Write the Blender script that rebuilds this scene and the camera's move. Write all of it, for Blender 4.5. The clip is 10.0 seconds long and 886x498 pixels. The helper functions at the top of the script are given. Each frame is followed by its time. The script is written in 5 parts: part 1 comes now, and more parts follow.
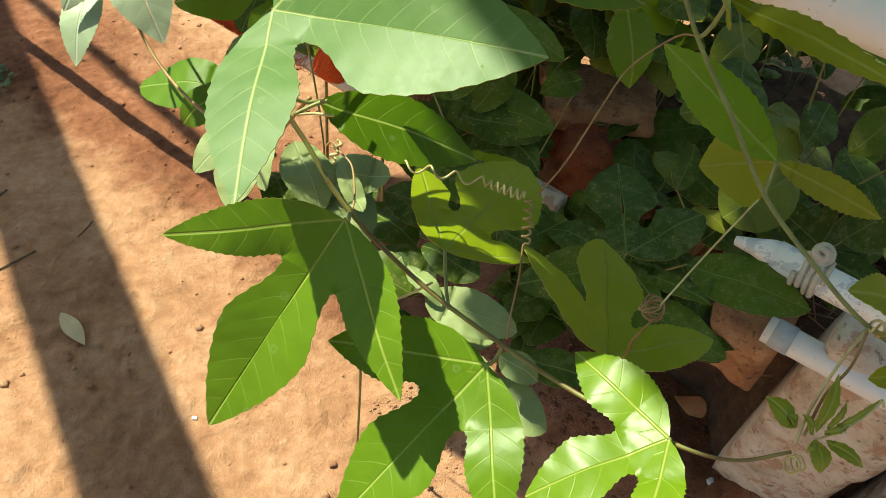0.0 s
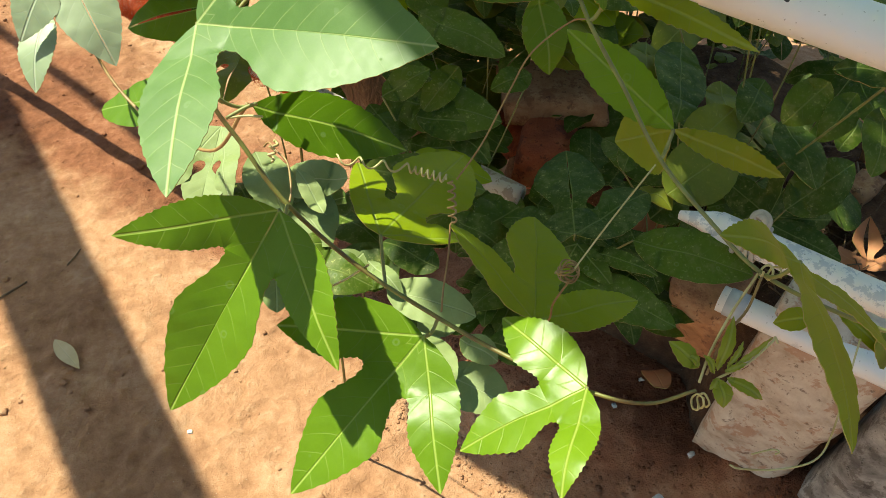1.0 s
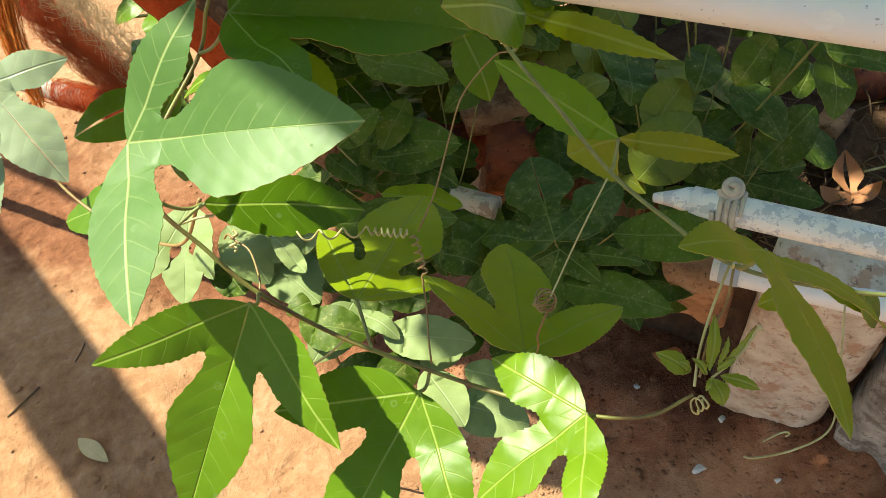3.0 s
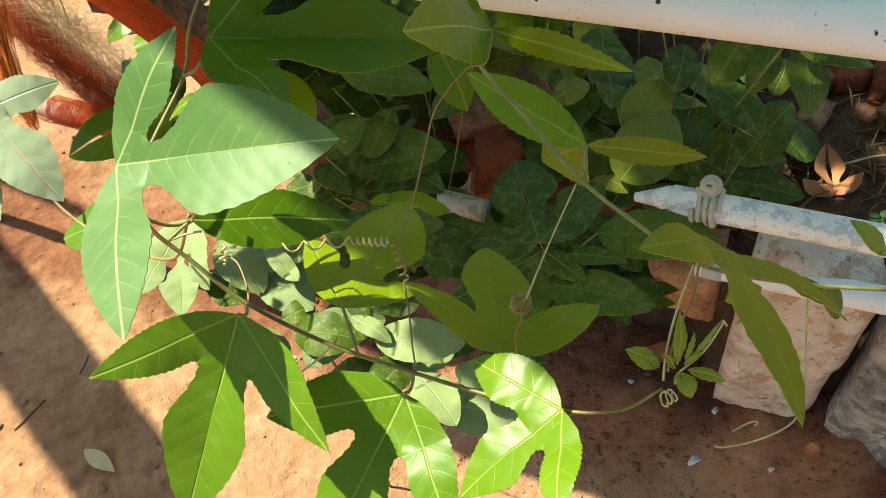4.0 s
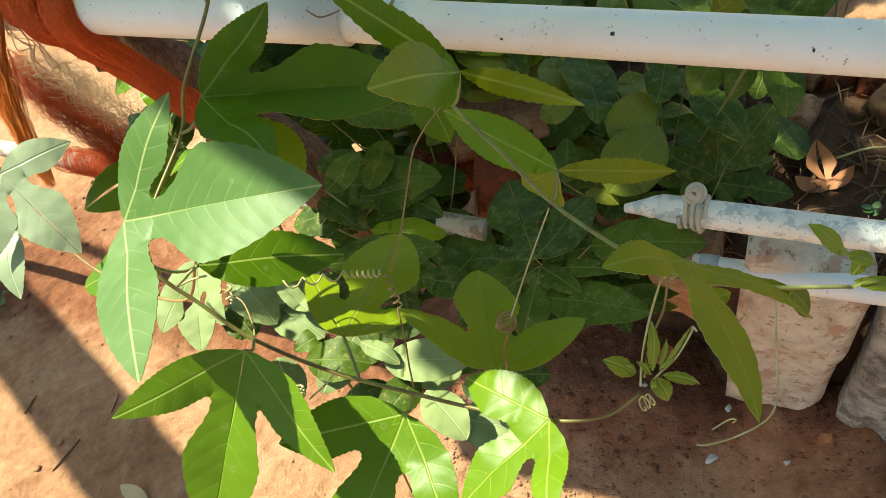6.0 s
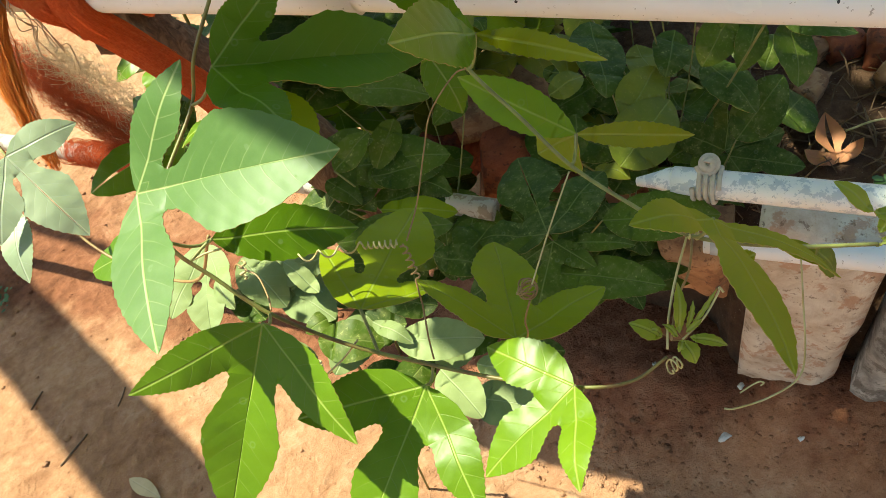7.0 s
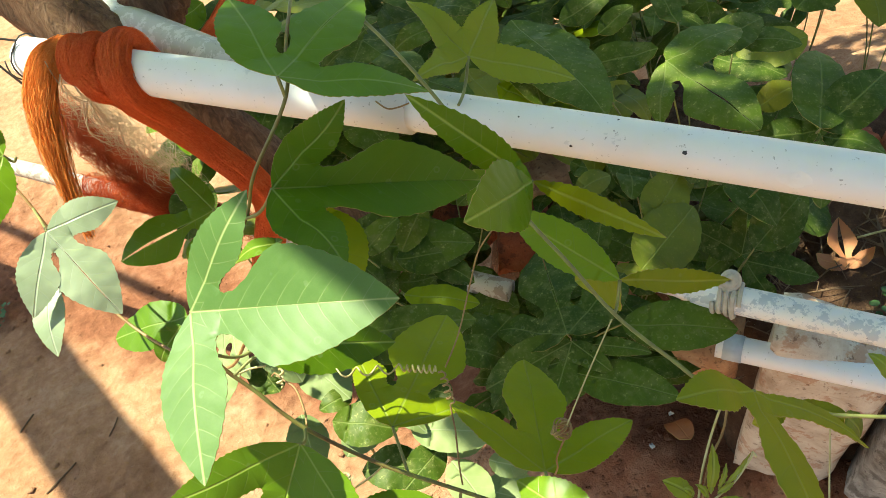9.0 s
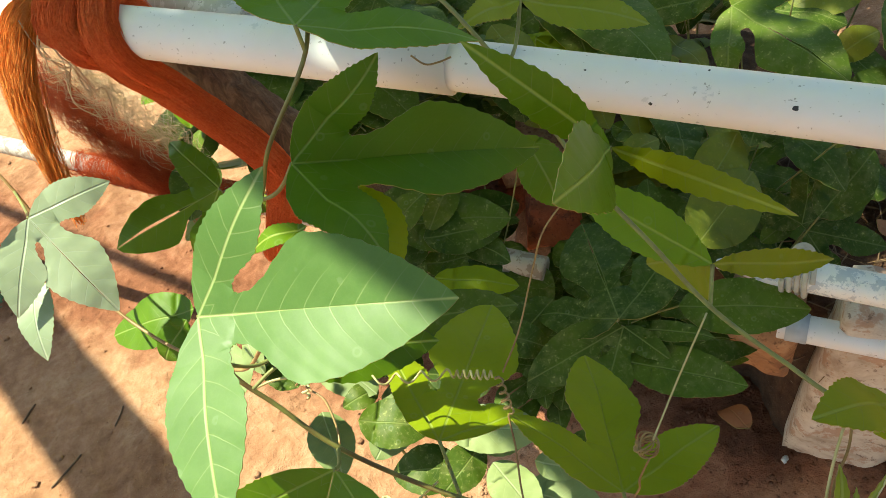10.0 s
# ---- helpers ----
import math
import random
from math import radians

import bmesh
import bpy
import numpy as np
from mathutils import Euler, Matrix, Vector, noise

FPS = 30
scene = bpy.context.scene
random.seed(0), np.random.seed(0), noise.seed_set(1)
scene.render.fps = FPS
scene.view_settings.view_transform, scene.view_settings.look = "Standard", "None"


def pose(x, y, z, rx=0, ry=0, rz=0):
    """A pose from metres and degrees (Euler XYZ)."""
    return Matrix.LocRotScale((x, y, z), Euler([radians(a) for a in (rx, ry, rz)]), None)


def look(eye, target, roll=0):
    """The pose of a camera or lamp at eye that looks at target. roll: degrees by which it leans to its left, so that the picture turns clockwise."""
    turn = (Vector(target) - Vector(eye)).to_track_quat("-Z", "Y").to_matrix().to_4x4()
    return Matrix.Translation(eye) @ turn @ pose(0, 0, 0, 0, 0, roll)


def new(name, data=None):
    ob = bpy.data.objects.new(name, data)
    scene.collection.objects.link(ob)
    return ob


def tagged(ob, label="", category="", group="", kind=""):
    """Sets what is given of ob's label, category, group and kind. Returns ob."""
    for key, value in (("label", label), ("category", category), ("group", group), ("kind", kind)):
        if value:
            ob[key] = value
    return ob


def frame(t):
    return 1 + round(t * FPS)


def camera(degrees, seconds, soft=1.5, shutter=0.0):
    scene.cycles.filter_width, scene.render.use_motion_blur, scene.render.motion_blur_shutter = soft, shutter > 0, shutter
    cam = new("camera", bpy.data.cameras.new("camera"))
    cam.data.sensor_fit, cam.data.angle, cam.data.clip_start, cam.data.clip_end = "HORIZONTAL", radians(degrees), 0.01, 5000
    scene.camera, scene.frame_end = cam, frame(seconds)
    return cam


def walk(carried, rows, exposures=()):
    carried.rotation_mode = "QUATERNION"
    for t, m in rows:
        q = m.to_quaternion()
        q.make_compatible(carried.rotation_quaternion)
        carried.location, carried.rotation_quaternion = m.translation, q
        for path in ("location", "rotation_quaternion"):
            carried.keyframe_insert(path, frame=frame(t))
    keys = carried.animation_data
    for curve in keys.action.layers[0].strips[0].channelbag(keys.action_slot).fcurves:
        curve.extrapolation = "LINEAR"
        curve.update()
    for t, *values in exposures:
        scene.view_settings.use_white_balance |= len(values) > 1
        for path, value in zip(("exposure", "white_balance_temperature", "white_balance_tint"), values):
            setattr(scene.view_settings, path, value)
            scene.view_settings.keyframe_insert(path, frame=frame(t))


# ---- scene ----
cam = camera(56.0, 10.0, soft=0.6)
PATH = [
    (0, (0.1224, 0.1296, 1.38), (0.5976, 1.7196, -0.3528), 5.4),
    (0.5, (0.1584, 0.126, 1.3896), (0.6276, 1.7232, -0.3396), 2.1),
    (1, (0.1572, 0.072, 1.4004), (0.6336, 1.686, -0.3108), 1.1),
    (1.5, (0.1656, 0.0936, 1.4064), (0.6372, 1.7088, -0.3048), -4.0),
    (2, (0.1752, 0.0984, 1.4136), (0.6444, 1.716, -0.2964), -8.5),
    (2.5, (0.1788, 0.0912, 1.422), (0.648, 1.7088, -0.288), -10.3),
    (3.8, (0.204, 0.0756, 1.4328), (0.666, 1.6944, -0.276), -13.2),
    (4, (0.2016, 0.066, 1.4436), (0.6624, 1.6872, -0.2652), -13.5),
    (4.5, (0.2088, 0.0456, 1.458), (0.6504, 1.6776, -0.246), -14.4),
    (5, (0.2304, 0.0036, 1.4856), (0.66, 1.6512, -0.2052), -15.3),
    (5.2, (0.2316, -0.0276, 1.4892), (0.6576, 1.6344, -0.1884), -15.7),
    (6.3, (0.2076, 0.0468, 1.4652), (0.6264, 1.7208, -0.204), -19.7),
    (6.5, (0.1896, 0.048, 1.4592), (0.606, 1.7196, -0.2124), -20.0),
    (7, (0.2016, 0.0336, 1.458), (0.618, 1.6968, -0.222), -20.0),
    (7.5, (0.2208, -0.03, 1.4664), (0.6552, 1.5864, -0.2532), -15.1),
    (8, (0.228, -0.0072, 1.5072), (0.666, 1.6188, -0.2028), -14.6),
    (8.5, (0.1992, 0.0588, 1.5312), (0.6636, 1.7244, -0.1332), -13.5),
    (9, (0.2004, 0.0924, 1.5372), (0.6732, 1.77, -0.1128), -14.3),
    (9.5, (0.1836, 0.1272, 1.5336), (0.6492, 1.8048, -0.1188), -15.1),
    (10, (0.1956, 0.1896, 1.4748), (0.6228, 1.818, -0.2352), -16.3),
]
walk(cam, [(t, look(eye, target, roll)) for t, eye, target, roll in PATH], exposures=[(0.0, 0.88, 7000, -10), (1.5, 1.08, 7000, -10), (2.5, 1.14, 7000, -10), (7.5, 1.24, 7000, -10), (9.0, 1.42, 7000, -10), (10.0, 1.25, 7000, -10)])


# ---- light ----
SUN_AZ, SUN_EL = 142.0, 62.6
sun_dir = Vector((math.cos(radians(SUN_AZ)) * math.cos(radians(SUN_EL)), math.sin(radians(SUN_AZ)) * math.cos(radians(SUN_EL)), math.sin(radians(SUN_EL))))
world = bpy.data.worlds.new("sky")
scene.world = world
world.use_nodes = True
sky = world.node_tree.nodes.new("ShaderNodeTexSky")
sky.sky_type = "NISHITA"
sky.sun_disc = False
sky.sun_elevation, sky.sun_rotation = radians(SUN_EL), radians(90.0 - SUN_AZ)
back = world.node_tree.nodes["Background"]
world.node_tree.links.new(sky.outputs[0], back.inputs[0])
back.inputs[1].default_value = 0.09
lamp = bpy.data.lights.new("sun", "SUN")
lamp.energy, lamp.angle, lamp.color = 5.0, radians(0.55), (1.0, 0.94, 0.82)
new("sun", lamp).matrix_world = look(sun_dir * 30, (0, 0, 0))


# ---- materials ----
class Nodes:
    """A small builder of shader nodes."""

    def __init__(self, name):
        self.mat = bpy.data.materials.new(name)
        self.mat.use_nodes = True
        self.tree = self.mat.node_tree
        self.tree.nodes.clear()
        self.out = self.tree.nodes.new("ShaderNodeOutputMaterial")

    def add(self, kind, sets=(), **props):
        n = self.tree.nodes.new("ShaderNode" + kind)
        if "operation" in props:
            n.operation = props["operation"]
        if "feature" in props:
            n.feature = props["feature"]
        if "data_type" in props:
            n.data_type = props["data_type"]
        if "interpolation_type" in props:
            n.interpolation_type = props["interpolation_type"]
        if "uv_map" in props:
            n.uv_map = props["uv_map"]
        for k, v in dict(sets).items():
            if isinstance(v, bpy.types.NodeSocket):
                self.tree.links.new(v, n.inputs[k])
            else:
                n.inputs[k].default_value = v
        return n

    def link(self, a, b):
        self.tree.links.new(a, b)

    def math(self, op, a, b=0.0, c=0.0):
        return self.add("Math", {0: a, 1: b, 2: c}, operation=op).outputs[0]

    def noise(self, scale, detail=4.0, rough=0.55, vector=None, dist=0.0):
        s = {"Scale": scale, "Detail": detail, "Roughness": rough, "Distortion": dist}
        if vector is not None:
            s["Vector"] = vector
        return self.add("TexNoise", s).outputs[0]

    def ramp(self, fac, stops):
        n = self.add("ValToRGB", {0: fac})
        while len(n.color_ramp.elements) < len(stops):
            n.color_ramp.elements.new(0.5)
        for e, (p, c) in zip(n.color_ramp.elements, stops):
            e.position, e.color = p, (*c, 1) if len(c) == 3 else c
        return n.outputs[0]

    def range(self, v, a, b, c=0.0, d=1.0):
        return self.add("MapRange", {0: v, 1: a, 2: b, 3: c, 4: d}, interpolation_type="SMOOTHSTEP").outputs[0]

    def mix(self, fac, a, b):
        n = self.add("Mix", data_type="RGBA")
        for i, v in ((0, fac), (6, a), (7, b)):
            if isinstance(v, bpy.types.NodeSocket):
                self.link(v, n.inputs[i])
            else:
                n.inputs[i].default_value = (*v, 1) if isinstance(v, tuple) else v
        return n.outputs[2]

    def bump(self, h, strength=0.3, distance=0.002, normal=None):
        s = {"Height": h, "Strength": strength, "Distance": distance}
        if normal is not None:
            s["Normal"] = normal
        return self.add("Bump", s).outputs[0]

    def coords(self):
        return self.add("NewGeometry").outputs["Position"]

    def local(self):
        return self.add("TexCoord").outputs["Object"]

    def surface(self, color, rough=0.5, normal=None, **more):
        s = {"Base Color": color if isinstance(color, bpy.types.NodeSocket) else (*color, 1), "Roughness": rough}
        if normal is not None:
            s["Normal"] = normal
        s.update({k.replace("_", " "): v for k, v in more.items()})
        return self.add("BsdfPrincipled", s).outputs[0]

    def done(self, shader):
        self.link(shader, self.out.inputs[0])
        return self.mat


def leaf_material(name, dark, light, vein, through_col, rough=0.42, trans=0.35, mottle=0.0, relief=0.5, veins=1.0, mottle_col=(0.35, 0.4, 0.12), spec=0.5, pitch=0.0165):
    """A leaf blade: vein net from the blade's own coordinates (along and across each lobe, in metres), blotches, fine relief."""
    n = Nodes(name)
    uv = n.add("UVMap", uv_map="blade").outputs[0]
    sep = n.add("SeparateXYZ", {0: uv})
    u, v = sep.outputs[0], n.math("ABSOLUTE", sep.outputs[1])
    pos = n.coords()
    rnd = n.add("ObjectInfo").outputs["Random"]
    wob = n.math("MULTIPLY", n.math("SUBTRACT", n.noise(60.0, 2.0, vector=pos), 0.5), 0.0025)
    mid = n.range(v, 0.0003, 0.0013, 1.0, 0.0)
    p = n.math("SUBTRACT", n.math("ADD", u, wob), n.math("ADD", n.math("MULTIPLY", v, 0.55), n.math("MULTIPLY", n.math("MULTIPLY", v, v), 14.0)))
    p = n.math("DIVIDE", p, pitch)
    saw = n.math("ABSOLUTE", n.math("SUBTRACT", n.math("FRACT", p), 0.5))
    sec = n.range(saw, 0.004, 0.040, 1.0, 0.0)
    sec = n.math("MULTIPLY", sec, n.range(v, 0.004, 0.028, 1.0, 0.12))
    swell = n.range(saw, 0.0, 0.5)
    net = n.add("TexVoronoi", {"Scale": 330.0, "Vector": pos}, feature="DISTANCE_TO_EDGE").outputs[0]
    netm = n.range(net, 0.0, 0.12, 1.0, 0.0)
    big = n.noise(22.0, 3.0, vector=pos)
    fine = n.noise(180.0, 3.0, vector=pos)
    tone = n.math("ADD", n.math("MULTIPLY", big, 0.75), n.math("ADD", n.math("MULTIPLY", fine, 0.25), n.math("MULTIPLY", n.math("SUBTRACT", rnd, 0.5), 0.35)))
    col = n.ramp(tone, ((0.3, dark), (0.72, light)))
    col = n.mix(n.math("MULTIPLY", netm, 0.03 * veins), col, vein)
    if mottle:
        spots = n.range(n.noise(260.0, 2.0, 0.6, vector=pos), 0.58, 0.70)
        patch = n.range(n.noise(70.0, 4.0, 0.65, vector=pos), 0.46, 0.68)
        col = n.mix(n.math("MULTIPLY", patch, 0.62 * mottle), col, tuple(c * 0.5 for c in mottle_col))
        col = n.mix(n.math("MULTIPLY", spots, n.math("ADD", 0.25 * mottle, n.math("MULTIPLY", patch, 0.7 * mottle))), col, mottle_col)
    col = n.mix(n.math("MULTIPLY", sec, 0.36 * veins), col, vein)
    col = n.mix(n.math("MULTIPLY", mid, 0.85 * veins), col, vein)
    drop = n.add("TexVoronoi", {"Scale": 95.0, "Vector": pos})
    ring = n.math("MULTIPLY", n.range(n.math("ABSOLUTE", n.math("SUBTRACT", drop.outputs[0], 0.22)), 0.03, 0.10, 1.0, 0.0), n.math("GREATER_THAN", n.add("SeparateColor", {0: drop.outputs[1]}).outputs[0], 0.91))
    col = n.mix(n.math("MULTIPLY", ring, 0.08), col, (0.6, 0.66, 0.45))
    dust = n.range(n.noise(75.0, 2.0, vector=pos), 0.70, 0.74)
    h = n.math("ADD", n.math("MULTIPLY", swell, 0.10), n.math("ADD", n.math("MULTIPLY", big, 0.15), n.math("ADD", n.math("MULTIPLY", n.noise(75.0, 2.0, vector=pos), 0.10), n.math("MULTIPLY", fine, 0.05))))
    h = n.math("SUBTRACT", h, n.math("ADD", n.math("MULTIPLY", mid, 0.5), n.math("ADD", n.math("MULTIPLY", sec, 0.06), n.math("MULTIPLY", netm, 0.005))))
    nor = n.bump(h, relief, 0.0022)
    r = n.math("ADD", rough, n.math("MULTIPLY", n.math("SUBTRACT", fine, 0.5), 0.12))
    r = n.math("ADD", r, n.math("MULTIPLY", dust, 0.15))
    face = n.surface(col, r, nor, Specular_IOR_Level=spec)
    tcol = n.mix(n.math("MULTIPLY", n.math("MAXIMUM", mid, sec), 0.5 * veins), n.mix(n.math("MULTIPLY", big, 0.6), through_col, light), dark)
    back_light = n.add("BsdfTranslucent", {"Color": tcol, "Normal": nor}).outputs[0]
    return n.done(n.add("MixShader", {0: trans, 1: face, 2: back_light}).outputs[0])


VEIN = (0.34, 0.42, 0.13)
MAT = {}
MAT["leaf"] = leaf_material("leaf_upper", (0.085, 0.160, 0.006), (0.148, 0.255, 0.012), (0.40, 0.50, 0.10), (0.34, 0.54, 0.010), rough=0.35, spec=0.25)
# Paler, greyer copy of the leaf green: sunlit sheen is in the colour.
MAT["leaf_sheen"] = leaf_material("leaf_upper_sheen", (0.110, 0.210, 0.048), (0.175, 0.295, 0.080), (0.45, 0.52, 0.20), (0.28, 0.46, 0.03), rough=0.46, spec=0.42, relief=0.28)
MAT["leaf_deep"] = leaf_material("leaf_upper_deep", (0.095, 0.190, 0.008), (0.155, 0.275, 0.014), (0.32, 0.42, 0.10), (0.24, 0.42, 0.01), rough=0.48, trans=0.35, spec=0.3)
MAT["leaf_young"] = leaf_material("leaf_upper_young", (0.14, 0.25, 0.012), (0.22, 0.35, 0.02), (0.42, 0.50, 0.10), (0.44, 0.58, 0.012), rough=0.31, trans=0.42, spec=0.24)
MAT["leaf_olive"] = leaf_material("leaf_upper_olive", (0.22, 0.30, 0.006), (0.32, 0.40, 0.010), (0.34, 0.42, 0.07), (0.36, 0.50, 0.010), rough=0.5, trans=0.45, spec=0.3)
MAT["leaf_gold"] = leaf_material("leaf_upper_golden", (0.22, 0.26, 0.006), (0.31, 0.34, 0.010), (0.44, 0.48, 0.08), (0.48, 0.56, 0.010), rough=0.45, trans=0.45, spec=0.35)
MAT["leaf_bud"] = leaf_material("leaf_bud", (0.27, 0.33, 0.030), (0.38, 0.43, 0.055), (0.46, 0.50, 0.12), (0.48, 0.56, 0.03), rough=0.45, trans=0.45, spec=0.35)
MAT["under"] = leaf_material("leaf_under", (0.12, 0.21, 0.05), (0.18, 0.28, 0.07), (0.30, 0.38, 0.13), (0.26, 0.44, 0.03), rough=0.6, trans=0.35, relief=0.7)
MAT["under_young"] = leaf_material("leaf_under_young", (0.25, 0.30, 0.02), (0.34, 0.37, 0.03), (0.38, 0.44, 0.11), (0.42, 0.54, 0.02), rough=0.6, trans=0.4, relief=0.6)
MAT["bed"] = leaf_material("bed_leaf", (0.038, 0.072, 0.007), (0.105, 0.160, 0.015), (0.19, 0.24, 0.06), (0.13, 0.24, 0.010), rough=0.5, trans=0.22, mottle=1.0, spec=0.2, mottle_col=(0.34, 0.38, 0.11))
MAT["bed_pale"] = leaf_material("bed_leaf_dusty", (0.20, 0.26, 0.085), (0.31, 0.37, 0.145), (0.36, 0.42, 0.20), (0.16, 0.30, 0.04), rough=0.6, trans=0.25, mottle=0.15)
MAT["bed_yellow"] = leaf_material("bed_leaf_yellowing", (0.13, 0.17, 0.010), (0.26, 0.28, 0.018), (0.28, 0.32, 0.06), (0.30, 0.36, 0.02), rough=0.5, trans=0.3, mottle=0.8, mottle_col=(0.40, 0.40, 0.06))
MAT["dry"] = leaf_material("dry_leaf", (0.32, 0.12, 0.05), (0.50, 0.21, 0.10), (0.5, 0.27, 0.12), (0.4, 0.2, 0.08), rough=0.7, trans=0.15, veins=0.5)
# Green leaf with the sun's whitish sheen painted into its base colour.
MAT["leaf_bright_sheen"] = leaf_material("leaf_upper_bright_sheen", (0.34, 0.42, 0.25), (0.47, 0.54, 0.36), (0.58, 0.63, 0.46), (0.36, 0.48, 0.10), rough=0.45, spec=0.8)
MAT["pale"] = leaf_material("faded_leaf", (0.50, 0.36, 0.19), (0.64, 0.50, 0.30), (0.64, 0.56, 0.38), (0.5, 0.42, 0.22), rough=0.7, trans=0.15, veins=0.4)


def rim_material():
    n = Nodes("leaf_rim")
    return n.done(n.surface(n.ramp(n.noise(90.0, 2.0, vector=n.coords()), ((0.3, (0.30, 0.32, 0.06)), (0.7, (0.36, 0.20, 0.06)))), 0.5))


MAT["rim"] = rim_material()


def stem_material(name, a, b):
    n = Nodes(name)
    pos = n.coords()
    col = n.ramp(n.noise(45.0, 4.0, 0.6, vector=pos), ((0.35, a), (0.66, b)))
    return n.done(n.surface(col, 0.45, n.bump(n.noise(500.0, 2.0, vector=pos), 0.25, 0.0006)))


MAT["stem"] = stem_material("vine_stem", (0.13, 0.080, 0.028), (0.20, 0.21, 0.050))
MAT["stem_green"] = stem_material("vine_stem_green", (0.15, 0.15, 0.05), (0.23, 0.25, 0.075))
MAT["tendril"] = stem_material("tendril", (0.40, 0.33, 0.13), (0.55, 0.52, 0.28))
MAT["tendril_dark"] = stem_material("tendril_dark", (0.22, 0.11, 0.04), (0.34, 0.24, 0.10))


def soil_material(name, lo, mid, hi, bump=0.8, damp_shade=None):
    n = Nodes(name)
    pos = n.coords()
    a = n.noise(3.2, 5.0, 0.6, vector=pos)
    b = n.noise(34.0, 6.0, 0.68, vector=pos)
    c = n.noise(420.0, 3.0, 0.6, vector=pos)
    t = n.math("ADD", n.math("MULTIPLY", a, 0.45), n.math("ADD", n.math("MULTIPLY", b, 0.40), n.math("MULTIPLY", c, 0.15)))
    col = n.ramp(t, ((0.36, lo), (0.5, mid), (0.63, hi)))
    grit = n.range(n.noise(260.0, 2.0, 0.5, vector=pos), 0.70, 0.76)
    col = n.mix(n.math("MULTIPLY", grit, 0.45), col, (0.62, 0.50, 0.40))
    dark = n.range(n.noise(190.0, 2.0, 0.5, vector=n.add("VectorMath", {0: pos, 1: (3.3, 1.7, 0.4)}, operation="ADD").outputs[0]), 0.70, 0.75)
    col = n.mix(n.math("MULTIPLY", dark, 0.5), col, (0.10, 0.05, 0.03))
    if damp_shade:
        # watered strip along the foot of the bed, darkened for the shade there too
        sep = n.add("SeparateXYZ", {0: pos})
        across = n.math("ADD", n.math("MULTIPLY", sep.outputs[0], 0.768), n.math("MULTIPLY", sep.outputs[1], 0.64))
        wet_shade = n.range(n.math("ADD", across, n.math("MULTIPLY", n.math("SUBTRACT", n.noise(9.0, 4.0, 0.6, vector=pos), 0.5), 0.3)), 0.90, 1.04)
        wet_shade = n.math("MULTIPLY", wet_shade, n.range(n.math("ADD", across, n.math("MULTIPLY", n.noise(6.0, 3.0, vector=pos), 0.4)), 1.45, 1.75, 1.0, 0.0))
        col = n.mix(n.math("MULTIPLY", wet_shade, 0.85), col, n.ramp(t, ((0.36, damp_shade[0]), (0.52, damp_shade[1]), (0.66, damp_shade[2]))))
    h = n.math("ADD", n.math("MULTIPLY", b, 1.0), n.math("MULTIPLY", c, 0.25))
    return n.done(n.surface(col, 0.95, n.bump(h, bump, 0.02), Specular_IOR_Level=0.15))


# The second colour set holds both moisture and the shade by the bed.
MAT["soil"] = soil_material("red_sandy_soil", (0.27, 0.125, 0.066), (0.43, 0.225, 0.127), (0.56, 0.34, 0.215), damp_shade=((0.09, 0.030, 0.015), (0.23, 0.080, 0.041), (0.36, 0.15, 0.085)))
MAT["humus"] = soil_material("dark_bed_soil", (0.045, 0.023, 0.014), (0.105, 0.056, 0.035), (0.20, 0.115, 0.07))


def pipe_material(name, base, grime, amount):
    n = Nodes(name)
    pos = n.coords()
    big = n.noise(9.0, 4.0, 0.6, vector=pos)
    flake = n.range(n.noise(55.0, 5.0, 0.7, vector=pos), 0.60 - amount, 0.64 - amount)
    speck = n.range(n.noise(230.0, 3.0, 0.6, vector=pos), 0.66, 0.71)
    col = n.mix(n.math("MULTIPLY", n.range(big, 0.35, 0.7), 0.25), base, (0.62, 0.58, 0.50))
    col = n.mix(n.math("MULTIPLY", flake, 0.75), col, grime)
    col = n.mix(n.math("MULTIPLY", speck, 0.55), col, (0.10, 0.09, 0.08))
    h = n.math("ADD", n.math("MULTIPLY", flake, -0.5), n.math("MULTIPLY", n.noise(300.0, 2.0, vector=pos), 0.2))
    return n.done(n.surface(col, 0.42, n.bump(h, 0.35, 0.0006)))


MAT["pvc"] = pipe_material("white_pvc", (0.77, 0.77, 0.80), (0.60, 0.61, 0.64), -0.04)
MAT["pvc_worn"] = pipe_material("white_pvc_worn", (0.74, 0.74, 0.74), (0.40, 0.44, 0.50), 0.09)
# Low pipe: grime, with the leaves' shade also put into the darker base.
MAT["pvc_dirty_shaded"] = pipe_material("stained_shaded_pvc", (0.46, 0.43, 0.40), (0.24, 0.18, 0.14), 0.09)
MAT["pvc_grey"] = pipe_material("grey_painted_pvc", (0.44, 0.45, 0.45), (0.66, 0.66, 0.68), 0.10)


